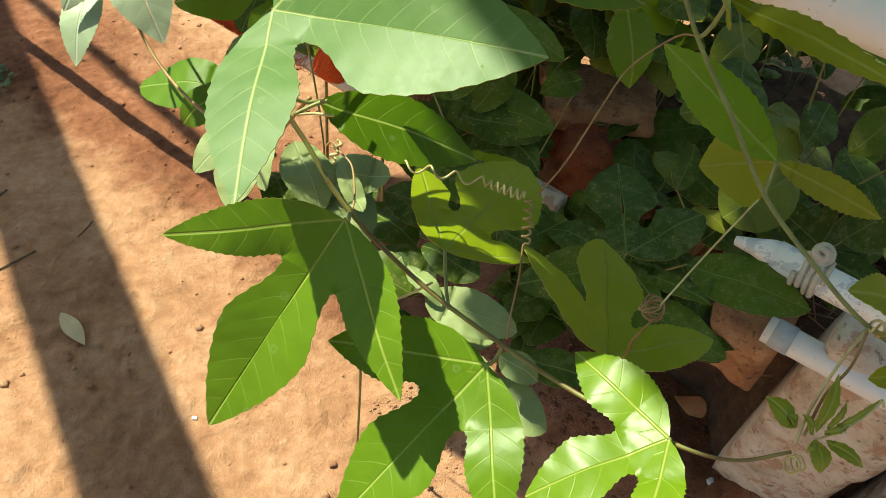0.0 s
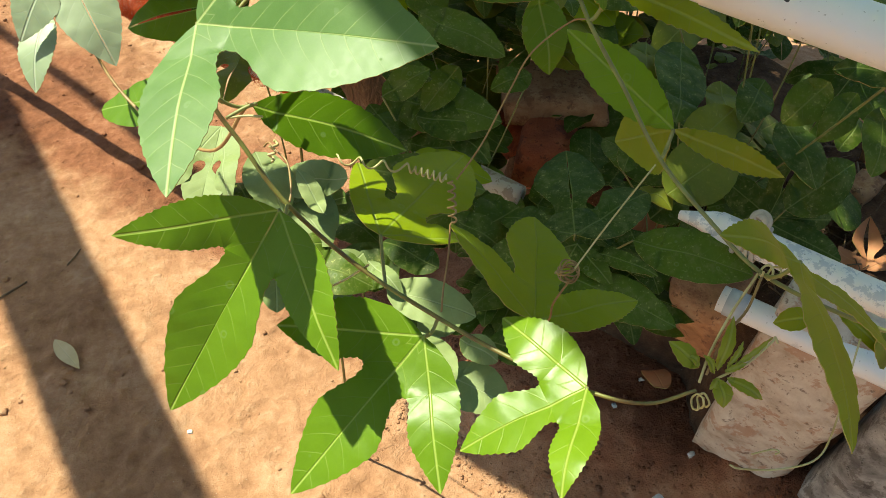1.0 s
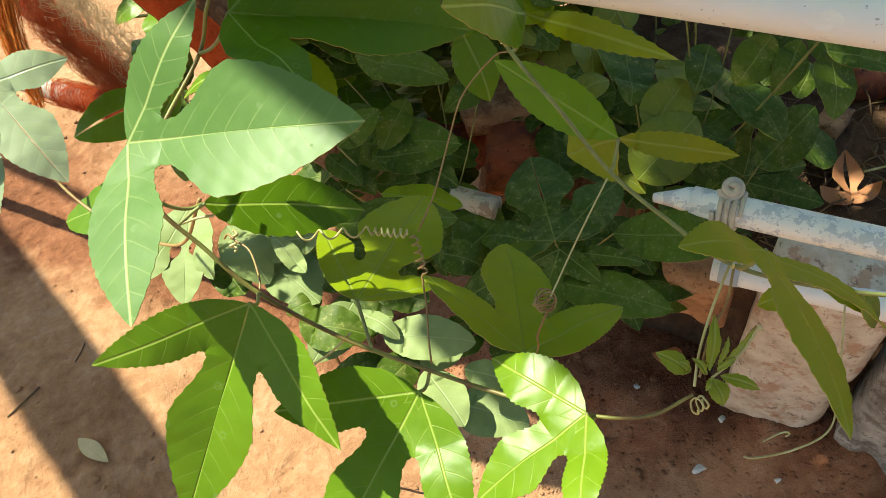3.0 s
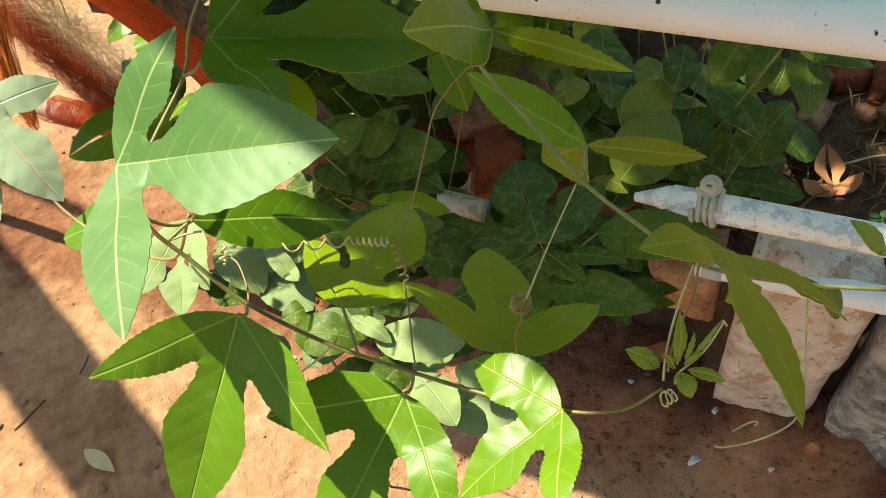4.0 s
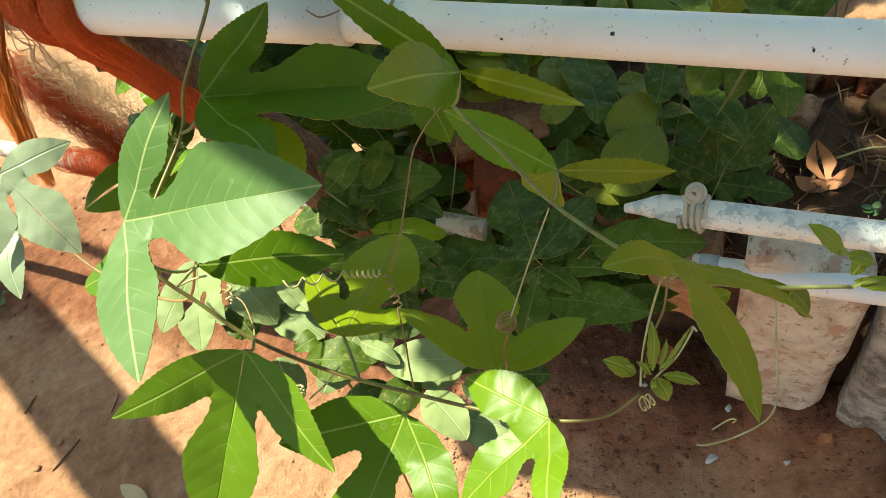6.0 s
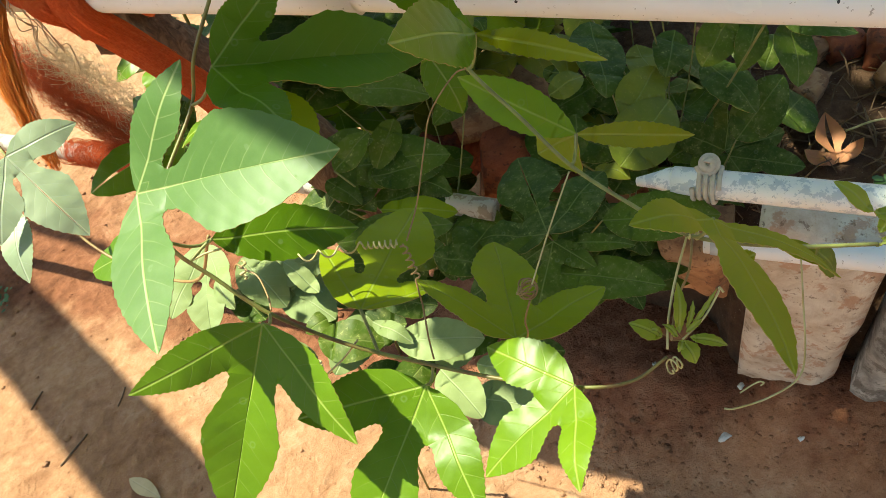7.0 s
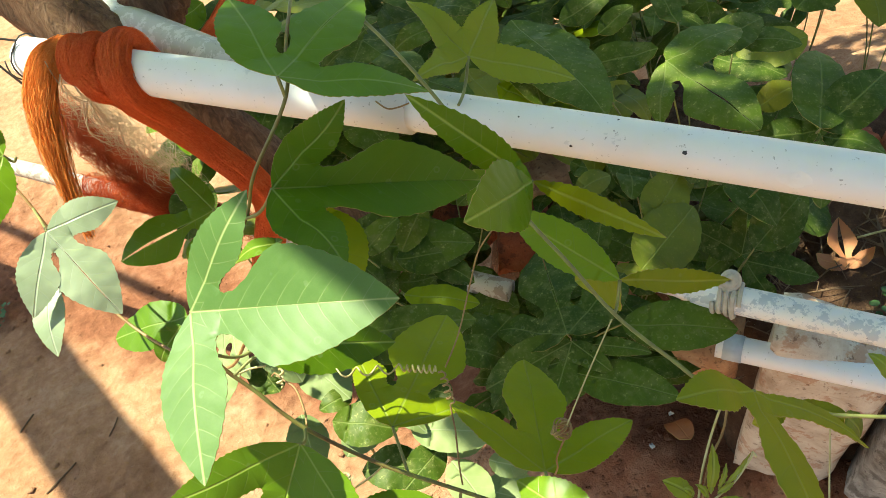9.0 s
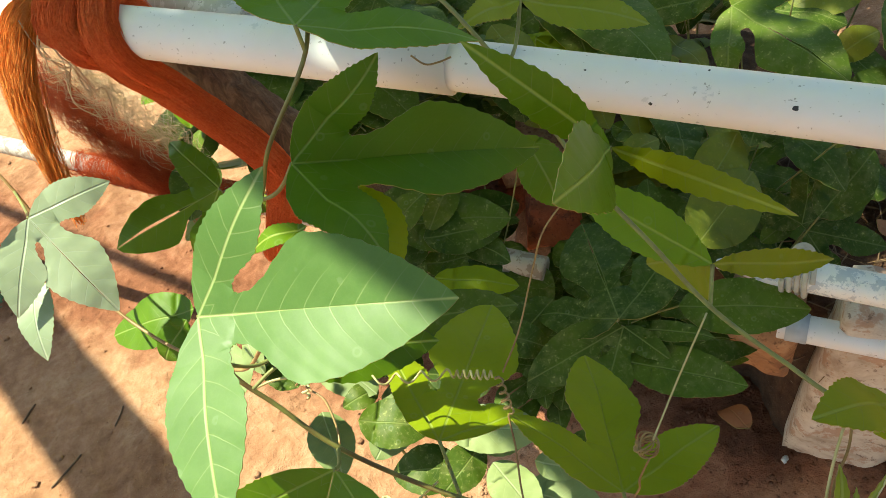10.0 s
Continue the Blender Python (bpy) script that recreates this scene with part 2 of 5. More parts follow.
def stone_material(name, lo, mid, hi, stain):
    n = Nodes(name)
    pos = n.coords()
    a = n.noise(14.0, 6.0, 0.62, vector=pos, dist=0.6)
    stretch = n.add("Mapping", {"Vector": pos, "Scale": (30.0, 34.0, 48.0)}).outputs[0]
    strata = n.noise(1.0, 5.0, 0.6, vector=stretch)
    t = n.math("ADD", n.math("MULTIPLY", a, 0.6), n.math("MULTIPLY", strata, 0.4))
    col = n.ramp(t, ((0.34, lo), (0.50, mid), (0.64, hi)))
    st = n.range(n.noise(24.0, 5.0, 0.7, vector=pos), 0.52, 0.60)
    col = n.mix(n.math("MULTIPLY", st, 0.7), col, stain)
    pit = n.range(n.noise(70.0, 4.0, 0.7, vector=pos), 0.60, 0.66)
    col = n.mix(n.math("MULTIPLY", pit, 0.6), col, tuple(c * 0.35 for c in stain))
    h = n.math("SUBTRACT", n.math("ADD", a, n.math("MULTIPLY", n.noise(160.0, 4.0, 0.7, vector=pos), 0.35)), n.math("MULTIPLY", pit, 0.25))
    return n.done(n.surface(col, 0.85, n.bump(h, 0.7, 0.008)))


MAT["stone"] = stone_material("pale_stone", (0.36, 0.27, 0.20), (0.56, 0.48, 0.40), (0.66, 0.60, 0.52), (0.38, 0.20, 0.12))
MAT["stone_grey"] = stone_material("grey_stone", (0.12, 0.11, 0.10), (0.32, 0.30, 0.28), (0.52, 0.49, 0.45), (0.10, 0.08, 0.07))
MAT["stone_tan"] = stone_material("tan_stone", (0.22, 0.10, 0.045), (0.37, 0.185, 0.09), (0.48, 0.29, 0.16), (0.20, 0.08, 0.04))
MAT["brick"] = stone_material("red_brick", (0.20, 0.05, 0.025), (0.34, 0.09, 0.04), (0.45, 0.16, 0.08), (0.12, 0.04, 0.03))
MAT["chalk"] = stone_material("white_chip", (0.6, 0.58, 0.54), (0.72, 0.70, 0.67), (0.8, 0.79, 0.77), (0.5, 0.45, 0.4))


def bark_material():
    n = Nodes("rough_bark")
    pos = n.local()
    a = n.noise(1.0, 6.0, 0.7, vector=n.add("Mapping", {"Vector": pos, "Scale": (120.0, 120.0, 28.0)}).outputs[0], dist=0.8)
    b = n.noise(12.0, 4.0, vector=pos)
    col = n.ramp(n.math("ADD", n.math("MULTIPLY", a, 0.7), n.math("MULTIPLY", b, 0.3)), ((0.35, (0.060, 0.028, 0.014)), (0.52, (0.18, 0.095, 0.050)), (0.68, (0.34, 0.20, 0.12))))
    return n.done(n.surface(col, 0.9, n.bump(a, 1.0, 0.008)))


def rope_material(name, dark, mid, light):
    n = Nodes(name)
    pos = n.coords()
    tone = n.math("ADD", n.math("MULTIPLY", n.noise(420.0, 3.0, 0.7, vector=pos), 0.6), n.math("ADD", n.math("MULTIPLY", n.noise(40.0, 3.0, vector=pos), 0.3), n.math("MULTIPLY", n.add("NewGeometry").outputs["Random Per Island"], 0.1)))
    col = n.ramp(tone, ((0.32, dark), (0.5, mid), (0.66, light)))
    return n.done(n.surface(col, 0.85, n.bump(n.noise(520.0, 4.0, 0.75, vector=pos), 0.9, 0.003), Specular_IOR_Level=0.1))


def plain(name, color, rough=0.6, lo=0.8, scale=60.0):
    n = Nodes(name)
    col = n.ramp(n.noise(scale, 4.0, vector=n.coords()), ((0.3, tuple(c * lo for c in color)), (0.7, color)))
    return n.done(n.surface(col, rough))


MAT["bark"] = bark_material()
MAT["rope"] = rope_material("rust_orange_fibre", (0.72, 0.105, 0.036), (0.90, 0.165, 0.050), (0.94, 0.25, 0.085))
# Lit copy of the rope colour: sunlight on the hanging end is painted in.
MAT["rope_sunlit"] = rope_material("sunlit_orange_fibre", (0.84, 0.21, 0.045), (0.92, 0.30, 0.070), (0.94, 0.42, 0.14))
MAT["rope_tan"] = rope_material("tan_fibre", (0.5, 0.3, 0.16), (0.66, 0.46, 0.28), (0.75, 0.6, 0.42))
MAT["rope_dark"] = rope_material("rust_brown_fibre", (0.30, 0.045, 0.018), (0.54, 0.085, 0.030), (0.68, 0.17, 0.06))
MAT["wire"] = plain("dark_wire", (0.05, 0.045, 0.04), 0.5)
MAT["twig"] = plain("dry_twig", (0.22, 0.13, 0.07), 0.8, 0.5)
MAT["cord"] = plain("off_white_cord", (0.52, 0.47, 0.39), 0.85, 0.75, 140.0)
MAT["ring"] = plain("blue_grey_cement", (0.45, 0.50, 0.56), 0.6)
# Crown of the added tree; strong transmission brightens the shade below it.
def canopy_material():
    n = Nodes("canopy_leaf")
    face = n.surface(n.ramp(n.noise(6.0, 3.0, vector=n.coords()), ((0.3, (0.07, 0.13, 0.02)), (0.7, (0.12, 0.19, 0.03)))), 0.5)
    return n.done(n.add("MixShader", {0: 0.82, 1: face, 2: n.add("BsdfTranslucent", {"Color": (0.72, 0.76, 0.22, 1)}).outputs[0]}).outputs[0])


MAT["canopy"] = canopy_material()
MAT["weed"] = plain("small_weed", (0.06, 0.13, 0.03), 0.6, 0.6)
MAT["black"] = plain("black_speck", (0.03, 0.03, 0.035), 0.5)
MAT["scuff"] = plain("white_scuff", (0.82, 0.82, 0.83), 0.7, 0.9)


# ---- building helpers ----
def vec(p):
    return np.array(p, dtype=float)


def unit(v):
    return v / max(np.linalg.norm(v), 1e-9)


def mesh_of(name, verts, faces, mats=(), smooth=True):
    me = bpy.data.meshes.new(name)
    me.from_pydata([tuple(v) for v in verts], [], faces)
    for m in mats:
        me.materials.append(m)
    if smooth:
        me.polygons.foreach_set("use_smooth", [True] * len(me.polygons))
    me.update()
    return me


def part(name, me, parent=None, label=""):
    ob = new(name, me)
    if parent is not None:
        ob.parent = parent
        ob.matrix_parent_inverse = parent.matrix_world.inverted() if parent.type != "EMPTY" else Matrix.Translation(-parent.location)
    return tagged(ob, label)


def thing(name, place, label, category, group="", kind=""):
    ob = new(name)
    ob.empty_display_size = 0.05
    ob.location = place
    return tagged(ob, label, category, group, kind)


def spline(points, steps=8):
    """Points of a smooth line (Catmull-Rom) through the given ones; further columns go along."""
    p = np.array(points, dtype=float)
    p = np.vstack((2 * p[0] - p[1], p, 2 * p[-1] - p[-2]))
    out = []
    for i in range(1, len(p) - 2):
        for k in range(steps):
            t = k / steps
            a, b, c, d = p[i - 1], p[i], p[i + 1], p[i + 2]
            out.append(0.5 * (2 * b + (c - a) * t + (2 * a - 5 * b + 4 * c - d) * t * t + (3 * b - a - 3 * c + d) * t ** 3))
    out.append(p[-2])
    return np.array(out)


def tube(path, radius, segs=8, rough=0.0, seed=0, caps=True):
    """Verts and faces of a round tube along path; radius: one, or one a point."""
    path = np.asarray(path, dtype=float)
    rad = np.broadcast_to(np.asarray(radius, dtype=float), (len(path),))
    rng = np.random.RandomState(seed)
    tang = np.gradient(path, axis=0)
    side = unit(np.cross(tang[0], (0.3, 0.2, 0.93)))
    verts, faces = [], []
    for i, (p, t, r) in enumerate(zip(path, tang, rad)):
        t = unit(t)
        side = unit(side - t * (side @ t))
        up = np.cross(t, side)
        for k in range(segs):
            a = 2 * math.pi * k / segs
            q = r * (1 + (rough * rng.uniform(-1, 1) if rough else 0))
            verts.append(p + q * (math.cos(a) * side + math.sin(a) * up))
    for i in range(len(path) - 1):
        for k in range(segs):
            a, b = i * segs + k, i * segs + (k + 1) % segs
            faces.append((a, b, b + segs, a + segs))
    if caps:
        faces.append(tuple(range(segs))[::-1])
        faces.append(tuple((len(path) - 1) * segs + k for k in range(segs)))
    return verts, faces


def join(pieces):
    verts, faces = [], []
    for v, f in pieces:
        o = len(verts)
        verts.extend(v)
        faces.extend(tuple(i + o for i in q) for q in f)
    return verts, faces


def line_part(name, points, radius, mat, parent, segs=8, steps=8, label=""):
    cols = [tuple(p) + ((r,) if np.ndim(radius) else (radius,)) for p, r in zip(points, radius if np.ndim(radius) else [0] * len(points))]
    s = spline(cols, steps)
    v, f = tube(s[:, :3], s[:, 3], segs)
    return part(name, mesh_of(name, v, f, [mat]), parent, label)


def coil_points(a, b, turns, r0, r1=None, per=10, seed=0):
    """A spring-like line from a to b."""
    a, b = vec(a), vec(b)
    ax = unit(b - a)
    s = unit(np.cross(ax, (0.2, 0.4, 0.9)))
    u = np.cross(ax, s)
    rng = np.random.RandomState(seed)
    n = int(turns * per)
    out = []
    for i in range(n + 1):
        t = i / n
        r = (r0 + ((r0 if r1 is None else r1) - r0) * t) * (1 + 0.12 * rng.uniform(-1, 1))
        w = 2 * math.pi * turns * t
        out.append(a + (b - a) * t + r * (math.cos(w) * s + math.sin(w) * u))
    return out


def blade(j, tips, widths, sinus=0.30, mats=("leaf", "under"), bow=0.006, cup=-1.2, wave=0.0022, tooth=0.0008, flip=False, seed=1, along=36, roll=0.0, thick=0.0005, outer=1.0, up=None, notch=0.035, blunt=0.0):
    """A leaf blade with one or more lobes from its base j to the tips, as a thin solid with a margin of small teeth.
    widths: each lobe's greatest half width over its length; notch: radius of the round bays between lobes over the shortest lobe; blunt: rounder tips. Upper face, under face and rim have materials of their own."""
    j = vec(j)
    lob = [vec(t) - j for t in tips]
    ln = [np.linalg.norm(v) for v in lob]
    dv = [unit(v) for v in lob]
    k = len(lob)
    if np.ndim(widths) == 0:
        widths = [widths] * k
    if k > 1:
        ns = [unit(np.cross(dv[i], dv[i + 1])) for i in range(k - 1)]
        nn = unit(sum(ns))
    else:
        base = unit(np.cross(dv[0], np.cross((0, 0, 1) if up is None else up, dv[0])))
        s = np.cross(dv[0], base)
        nn = base * math.cos(radians(roll)) + s * math.sin(radians(roll))
        ns = []
    sgn = 1.0 if nn[2] >= 0 else -1.0
    if flip:
        sgn = -sgn
    rng = np.random.RandomState(seed)
    rs = sinus * min(ln) * (min(math.cos(math.acos(max(-1, min(1, dv[i] @ dv[i + 1]))) / 2) for i in range(k - 1)) if k > 1 else 0.5)
    verts, uvs, faces, rims = [], [], [], []
    fr = (0.0, 0.22, 0.5, 0.78, 1.0)
    m = len(fr)
    for i in range(k):
        rho = notch * min(ln)
        bay = rs + rho * np.array((0.03, 0.12, 0.28, 0.5, 0.75, 1.0)) if k > 1 else np.array((rs,))
        rr = np.concatenate((np.linspace(0, rs, 6), bay, bay[-1] + (ln[i] - bay[-1]) * np.linspace(0, 1, along + 1)[1:]))
        s01 = rr / ln[i]
        prof = np.clip(np.sin(math.pi * np.clip(s01, 0, 1) ** 0.92), 0, 1) ** (0.85 - 0.4 * blunt) * (1 - 0.12 * s01)
        target = widths[i] * ln[i] * prof
        sides = []
        inner = {}
        if i + 1 < k:
            inner[1] = i + 1
        if i > 0:
            inner[-1] = i - 1
        for side in (1, -1):
            if side in inner:
                o = dv[inner[side]]
                ang = math.acos(max(-1, min(1, dv[i] @ o)))
                uu = unit(o - dv[i] * (o @ dv[i]))
                e0 = rs * math.tan(ang / 2)
                ch, sh = math.cos(ang / 2), math.sin(ang / 2)
                far = rs / ch + rho
                rc = far * ch
                e1 = max(far * sh - rho, 0.25 * e0)
                w1 = np.clip((rr - rc) / (0.30 * ln[i]), 0, 1)
                w1 = w1 * w1 * (3 - 2 * w1)
                free = e1 + (target - e1) * w1
                ring = far * sh - np.sqrt(np.maximum(rho ** 2 - np.minimum(rr - rc, 0) ** 2, 0))
                lat = np.where(rr <= rs, rr * math.tan(ang / 2), np.where(rr < rc, np.maximum(ring, 0.25 * e0), np.maximum(free, 0)))
            else:
                if k > 1:
                    o = dv[inner[-side]]
                    uu = -unit(o - dv[i] * (o @ dv[i]))
                else:
                    uu = unit(np.cross(nn, dv[i])) * side
                lat = target * outer
                e0 = 1e9
            sides.append((side, uu, lat, e0))
        flat = unit(sides[0][1] - sides[1][1])
        for side, uu0, lat, e0 in sides:
            uu = uu0
            nrm = unit(np.cross(dv[i], uu))
            if nrm @ nn < 0:
                nrm = -nrm
            b0 = len(verts)
            n_r = len(rr)
            for q, (r, w) in enumerate(zip(rr, lat)):
                if r > rs or e0 > 1e8:
                    w = max(0.0, w + tooth * (1.0 if q % 3 == 0 else -0.25 if q % 3 == 1 else 0.3) * min(1.0, 6 * (1 - r / ln[i])) * (1 if q > 2 else 0))
                bend = bow * math.sin(math.pi * min(1, max(0, (r - rs) / (ln[i] - rs)))) * sgn
                ease = min(1, max(0, (r - 0.8 * rs) / (0.8 * ln[i])))
                uu = unit(uu0 + (flat * side - uu0) * 0.5 * ease * ease * (3 - 2 * ease))
                nrm = unit(np.cross(dv[i], uu))
                if nrm @ nn < 0:
                    nrm = -nrm
                for f in fr:
                    d = f * w
                    c = j + dv[i] * r + uu * d
                    wv = wave * noise.noise(Vector(c * 26 + seed * 3.1)) * min(1, r / 0.015)
                    edge = 0.15 * wave * math.sin(r * 330 + seed + side) * f * f if (r > rs or e0 > 1e8) else 0
                    c = c + nrm * (bend + sgn * cup * d * d + wv + edge)
                    verts.append(c)
                    uvs.append((r, d * side))
            for q in range(n_r - 1):
                for f in range(m - 1):
                    a = b0 + q * m + f
                    quad = (a, a + m, a + m + 1, a + 1)
                    if side * sgn * (1 if np.cross(dv[i], uu) @ nn * side > 0 else -1) < 0:
                        quad = quad[::-1]
                    faces.append(quad)
                if rr[q] >= rs - 1e-9 or e0 > 1e8:
                    rims.append((b0 + q * m + m - 1, b0 + (q + 1) * m + m - 1, side * sgn * (1 if np.cross(dv[i], uu) @ nn * side > 0 else -1)))
    V = np.array(verts)
    F = np.array(faces)
    fn = np.cross(V[F[:, 2]] - V[F[:, 0]], V[F[:, 3]] - V[F[:, 1]])
    vn = np.zeros_like(V)
    _, same = np.unique(np.round(V, 6), axis=0, return_inverse=True)
    same = same.ravel()
    for c in range(4):
        np.add.at(vn, same[F[:, c]], fn)
    vn = vn[same]
    vn /= np.maximum(np.linalg.norm(vn, axis=1), 1e-12)[:, None]
    low = V - vn * thick
    n0 = len(V)
    allv = np.vstack((V, low))
    allf = [tuple(int(x) for x in q) for q in F] + [tuple(int(x) + n0 for x in q[::-1]) for q in F]
    mi = [0] * len(F) + [1] * len(F)
    me = bpy.data.meshes.new("leaf_blade")
    me.from_pydata([tuple(v) for v in allv], [], allf)
    for name in (*mats, "rim"):
        me.materials.append(MAT[name])
    me.polygons.foreach_set("material_index", mi)
    me.polygons.foreach_set("use_smooth", [True] * len(allf))
    layer = me.uv_layers.new(name="blade")
    uv2 = np.array(uvs + uvs, dtype=np.float32)
    idx = np.zeros(len(me.loops), dtype=np.int32)
    me.loops.foreach_get("vertex_index", idx)
    layer.data.foreach_set("uv", uv2[idx].ravel())
    bm = bmesh.new()
    bm.from_mesh(me)
    bmesh.ops.remove_doubles(bm, verts=bm.verts[:], dist=0.00002)
    # the rim has vertices of its own, so that the faces stay flat up to the margin
    for a, b, s in rims:
        if np.linalg.norm(allv[a] - allv[b]) < 0.00003:
            continue
        quad = (a, b, b + n0, a + n0) if s < 0 else (b, a, a + n0, b + n0)
        f = bm.faces.new([bm.verts.new(allv[i]) for i in quad])
        f.material_index = 2
    bm.to_mesh(me)
    bm.free()
    me.update()
    return me


def rock(name, size, mat, seed, cuts=3, rough=0.18, flat=0.0):
    """A broken stone: a cut-up block pushed in and out."""
    bm = bmesh.new()
    bmesh.ops.create_cube(bm, size=1.0)
    bmesh.ops.subdivide_edges(bm, edges=bm.edges[:], cuts=cuts, use_grid_fill=True)
    off = Vector((seed * 7.3, seed * 1.9, seed * 4.1))
    for v in bm.verts:
        r = v.co.length
        ball = v.co.normalized() * 0.62
        v.co = v.co.lerp(ball, 0.35 if not flat else 0.18)
        v.co += v.co.normalized() * rough * (noise.noise(v.co * 1.7 + off) + 0.5 * noise.noise(v.co * 4.3 + off))
        v.co = Vector((v.co.x * size[0], v.co.y * size[1], v.co.z * size[2]))
    me = bpy.data.meshes.new(name)
    bm.to_mesh(me)
    bm.free()
    me.materials.append(mat)
    me.polygons.foreach_set("use_smooth", [True] * len(me.polygons))
    return me


# Directions of the fence: ALONG the pipes, ACROSS them away from the path.
ALONG, ACROSS = vec((0.64, -0.768, 0)), vec((0.768, 0.64, 0))


def fence(a, b, z):
    """The place a metres across and b along the fence, at height z."""
    return ACROSS * a + ALONG * b + vec((0, 0, z))


# ---- ground ----
def soft(x, a, b):
    t = min(1, max(0, (x - a) / (b - a)))
    return t * t * (3 - 2 * t)


def ground_height(x, y):
    a = 0.768 * x + 0.64 * y
    b = 0.64 * x - 0.768 * y
    z = (0.14 + 0.07 * soft(b, -0.03, 0.06) * (1 - soft(b, 0.2, 0.27))) * soft(a, 0.84, 1.04) * soft(b, -0.75, -0.3) * (1 - soft(a, 2.2, 3.0))
    near = 1 - soft(math.hypot(x - 0.4, y - 1.3), 2.5, 6)
    if near > 0:
        p = Vector((x, y, 0.0))
        lump = noise.noise(p * 31.0) + 0.6 * noise.noise(p * 62.0)
        rough = 0.35 + 0.65 * soft(noise.noise(p * 2.1 + Vector((4.0, 1.0, 0.0))), -0.25, 0.3)
        z += near * rough * 0.011 * max(0.0, lump) ** 1.2
        z += near * (0.010 * noise.noise(p * 2.3) + 0.009 * noise.noise(p * 9.0) + 0.005 * noise.noise(p * 24.0))
    return z


def graded(lo, hi, step, centre, far):
    c = list(np.arange(lo, hi + 1e-6, step))
    d, up_, dn = step, [c[-1]], [c[0]]
    while up_[-1] < centre + far:
        d *= 1.35
        up_.append(up_[-1] + d)
        dn.append(dn[-1] - d)
    return dn[:0:-1] + c + up_[1:]


gx, gy = graded(-0.8, 1.2, 0.0085, 0.3, 900), graded(0.3, 2.8, 0.0085, 1.3, 900)
gv = [(x, y, ground_height(x, y)) for y in gy for x in gx]
gw = len(gx)
gf = [(r * gw + c, r * gw + c + 1, (r + 1) * gw + c + 1, (r + 1) * gw + c) for r in range(len(gy) - 1) for c in range(gw - 1)]
tagged(new("ground", mesh_of("ground", gv, gf, [MAT["soil"]])), "dry red sandy soil, trodden and lumpy, with grit", "ground", kind="structure")

# Raised bed behind the stone edging.
bed_v, bed_f, ba, bb = [], [], np.linspace(1.02, 2.3, 81), np.linspace(-0.62, 2.2, 142)
for a in ba:
    for b in bb:
        p = fence(a, b, 0)
        z = 0.46 + 0.018 * noise.noise(Vector(p * 5)) + 0.016 * noise.noise(Vector(p * 17)) - 0.5 * (1 - soft(b, -0.62, -0.5)) - 0.5 * soft(b, 2.0, 2.2) - 0.40 * soft(a, 1.75, 2.05) - 0.55 * (1 - soft(a, 1.04 + 0.11 * (1 - soft(b, -0.10, -0.02)), 1.12 + 0.11 * (1 - soft(b, -0.10, -0.02))))
        bed_v.append((p[0], p[1], z))
nb = len(bb)
bed_f = [(r * nb + c, (r + 1) * nb + c, (r + 1) * nb + c + 1, r * nb + c + 1) for r in range(len(ba) - 1) for c in range(nb - 1)]
tagged(new("bed_soil", mesh_of("bed_soil", bed_v, bed_f, [MAT["humus"]])), "dark crumbly soil of the raised planting bed", "soil", kind="structure")


# ---- fence of plastic pipes ----
def pipe_mesh(name, a, b, r, mat, inner=0.84, segs=28):
    """A hollow pipe from a to b with open ends."""
    a, b = vec(a), vec(b)
    n = max(2, int(np.linalg.norm(b - a) / 0.05))
    path = [a + (b - a) * t for t in np.linspace(0, 1, n)]
    v, f = tube(path, r, segs, caps=False)
    v2, f2 = tube(path[::-1], r * inner, segs, caps=False)
    o = len(v)
    verts = v + v2
    faces = f + [tuple(i + o for i in q) for q in f2]
    me = mesh_of(name, verts, faces, [mat])
    bm = bmesh.new()
    bm.from_mesh(me)
    edges = [e for e in bm.edges if e.is_boundary]
    bmesh.ops.bridge_loops(bm, edges=[e for e in edges if min(np.linalg.norm(vec(v.co) - a) for v in e.verts) < r * 1.2])
    bmesh.ops.bridge_loops(bm, edges=[e for e in bm.edges if e.is_boundary and min(np.linalg.norm(vec(v.co) - b) for v in e.verts) < r * 1.2])
    bmesh.ops.recalc_face_normals(bm, faces=bm.faces)
    bm.to_mesh(me)
    bm.free()
    return me


UP_A, UP_B = vec((0.065, 1.042, 1.140)), vec((0.372, 0.6805, 1.1284))
UP_C = vec((0.604, 0.405, 1.1126))
rail = thing("pipe_rail", UP_B, "white plastic pipe rail with a thicker sleeve and grey specks", "pipe")
part("thick_pipe", pipe_mesh("thick_pipe", UP_A, UP_B, 0.0225, MAT["pvc"]), rail)
part("thin_pipe", pipe_mesh("thin_pipe", UP_B - unit(UP_C - UP_B) * 0.03, UP_C + unit(UP_C - UP_B) * 0.7, 0.0191, MAT["pvc"]), rail)

LOW_A, LOW_B = vec((0.650, 0.643, 0.748)), vec((0.828, 0.415, 0.748))
low = thing("pipe_edging", LOW_B, "weathered white plastic pipe on top of the stone edging", "pipe")
part("pipe_length", pipe_mesh("pipe_length", LOW_A, LOW_B + unit(LOW_B - LOW_A) * 0.9, 0.0175, MAT["pvc_worn"]), low)
low_dir = unit(LOW_B - LOW_A)
v, f = tube([LOW_A + low_dir * 0.006, LOW_A - low_dir * 0.006, LOW_A - low_dir * 0.022 + vec((0, 0, -0.003)), LOW_A - low_dir * 0.044 + vec((0, 0, -0.008))], [0.0172, 0.0150, 0.0100, 0.0055], 18)
part("crushed_end", mesh_of("crushed_end", v, f, [MAT["pvc_worn"]]), low, "squashed torn pipe end")
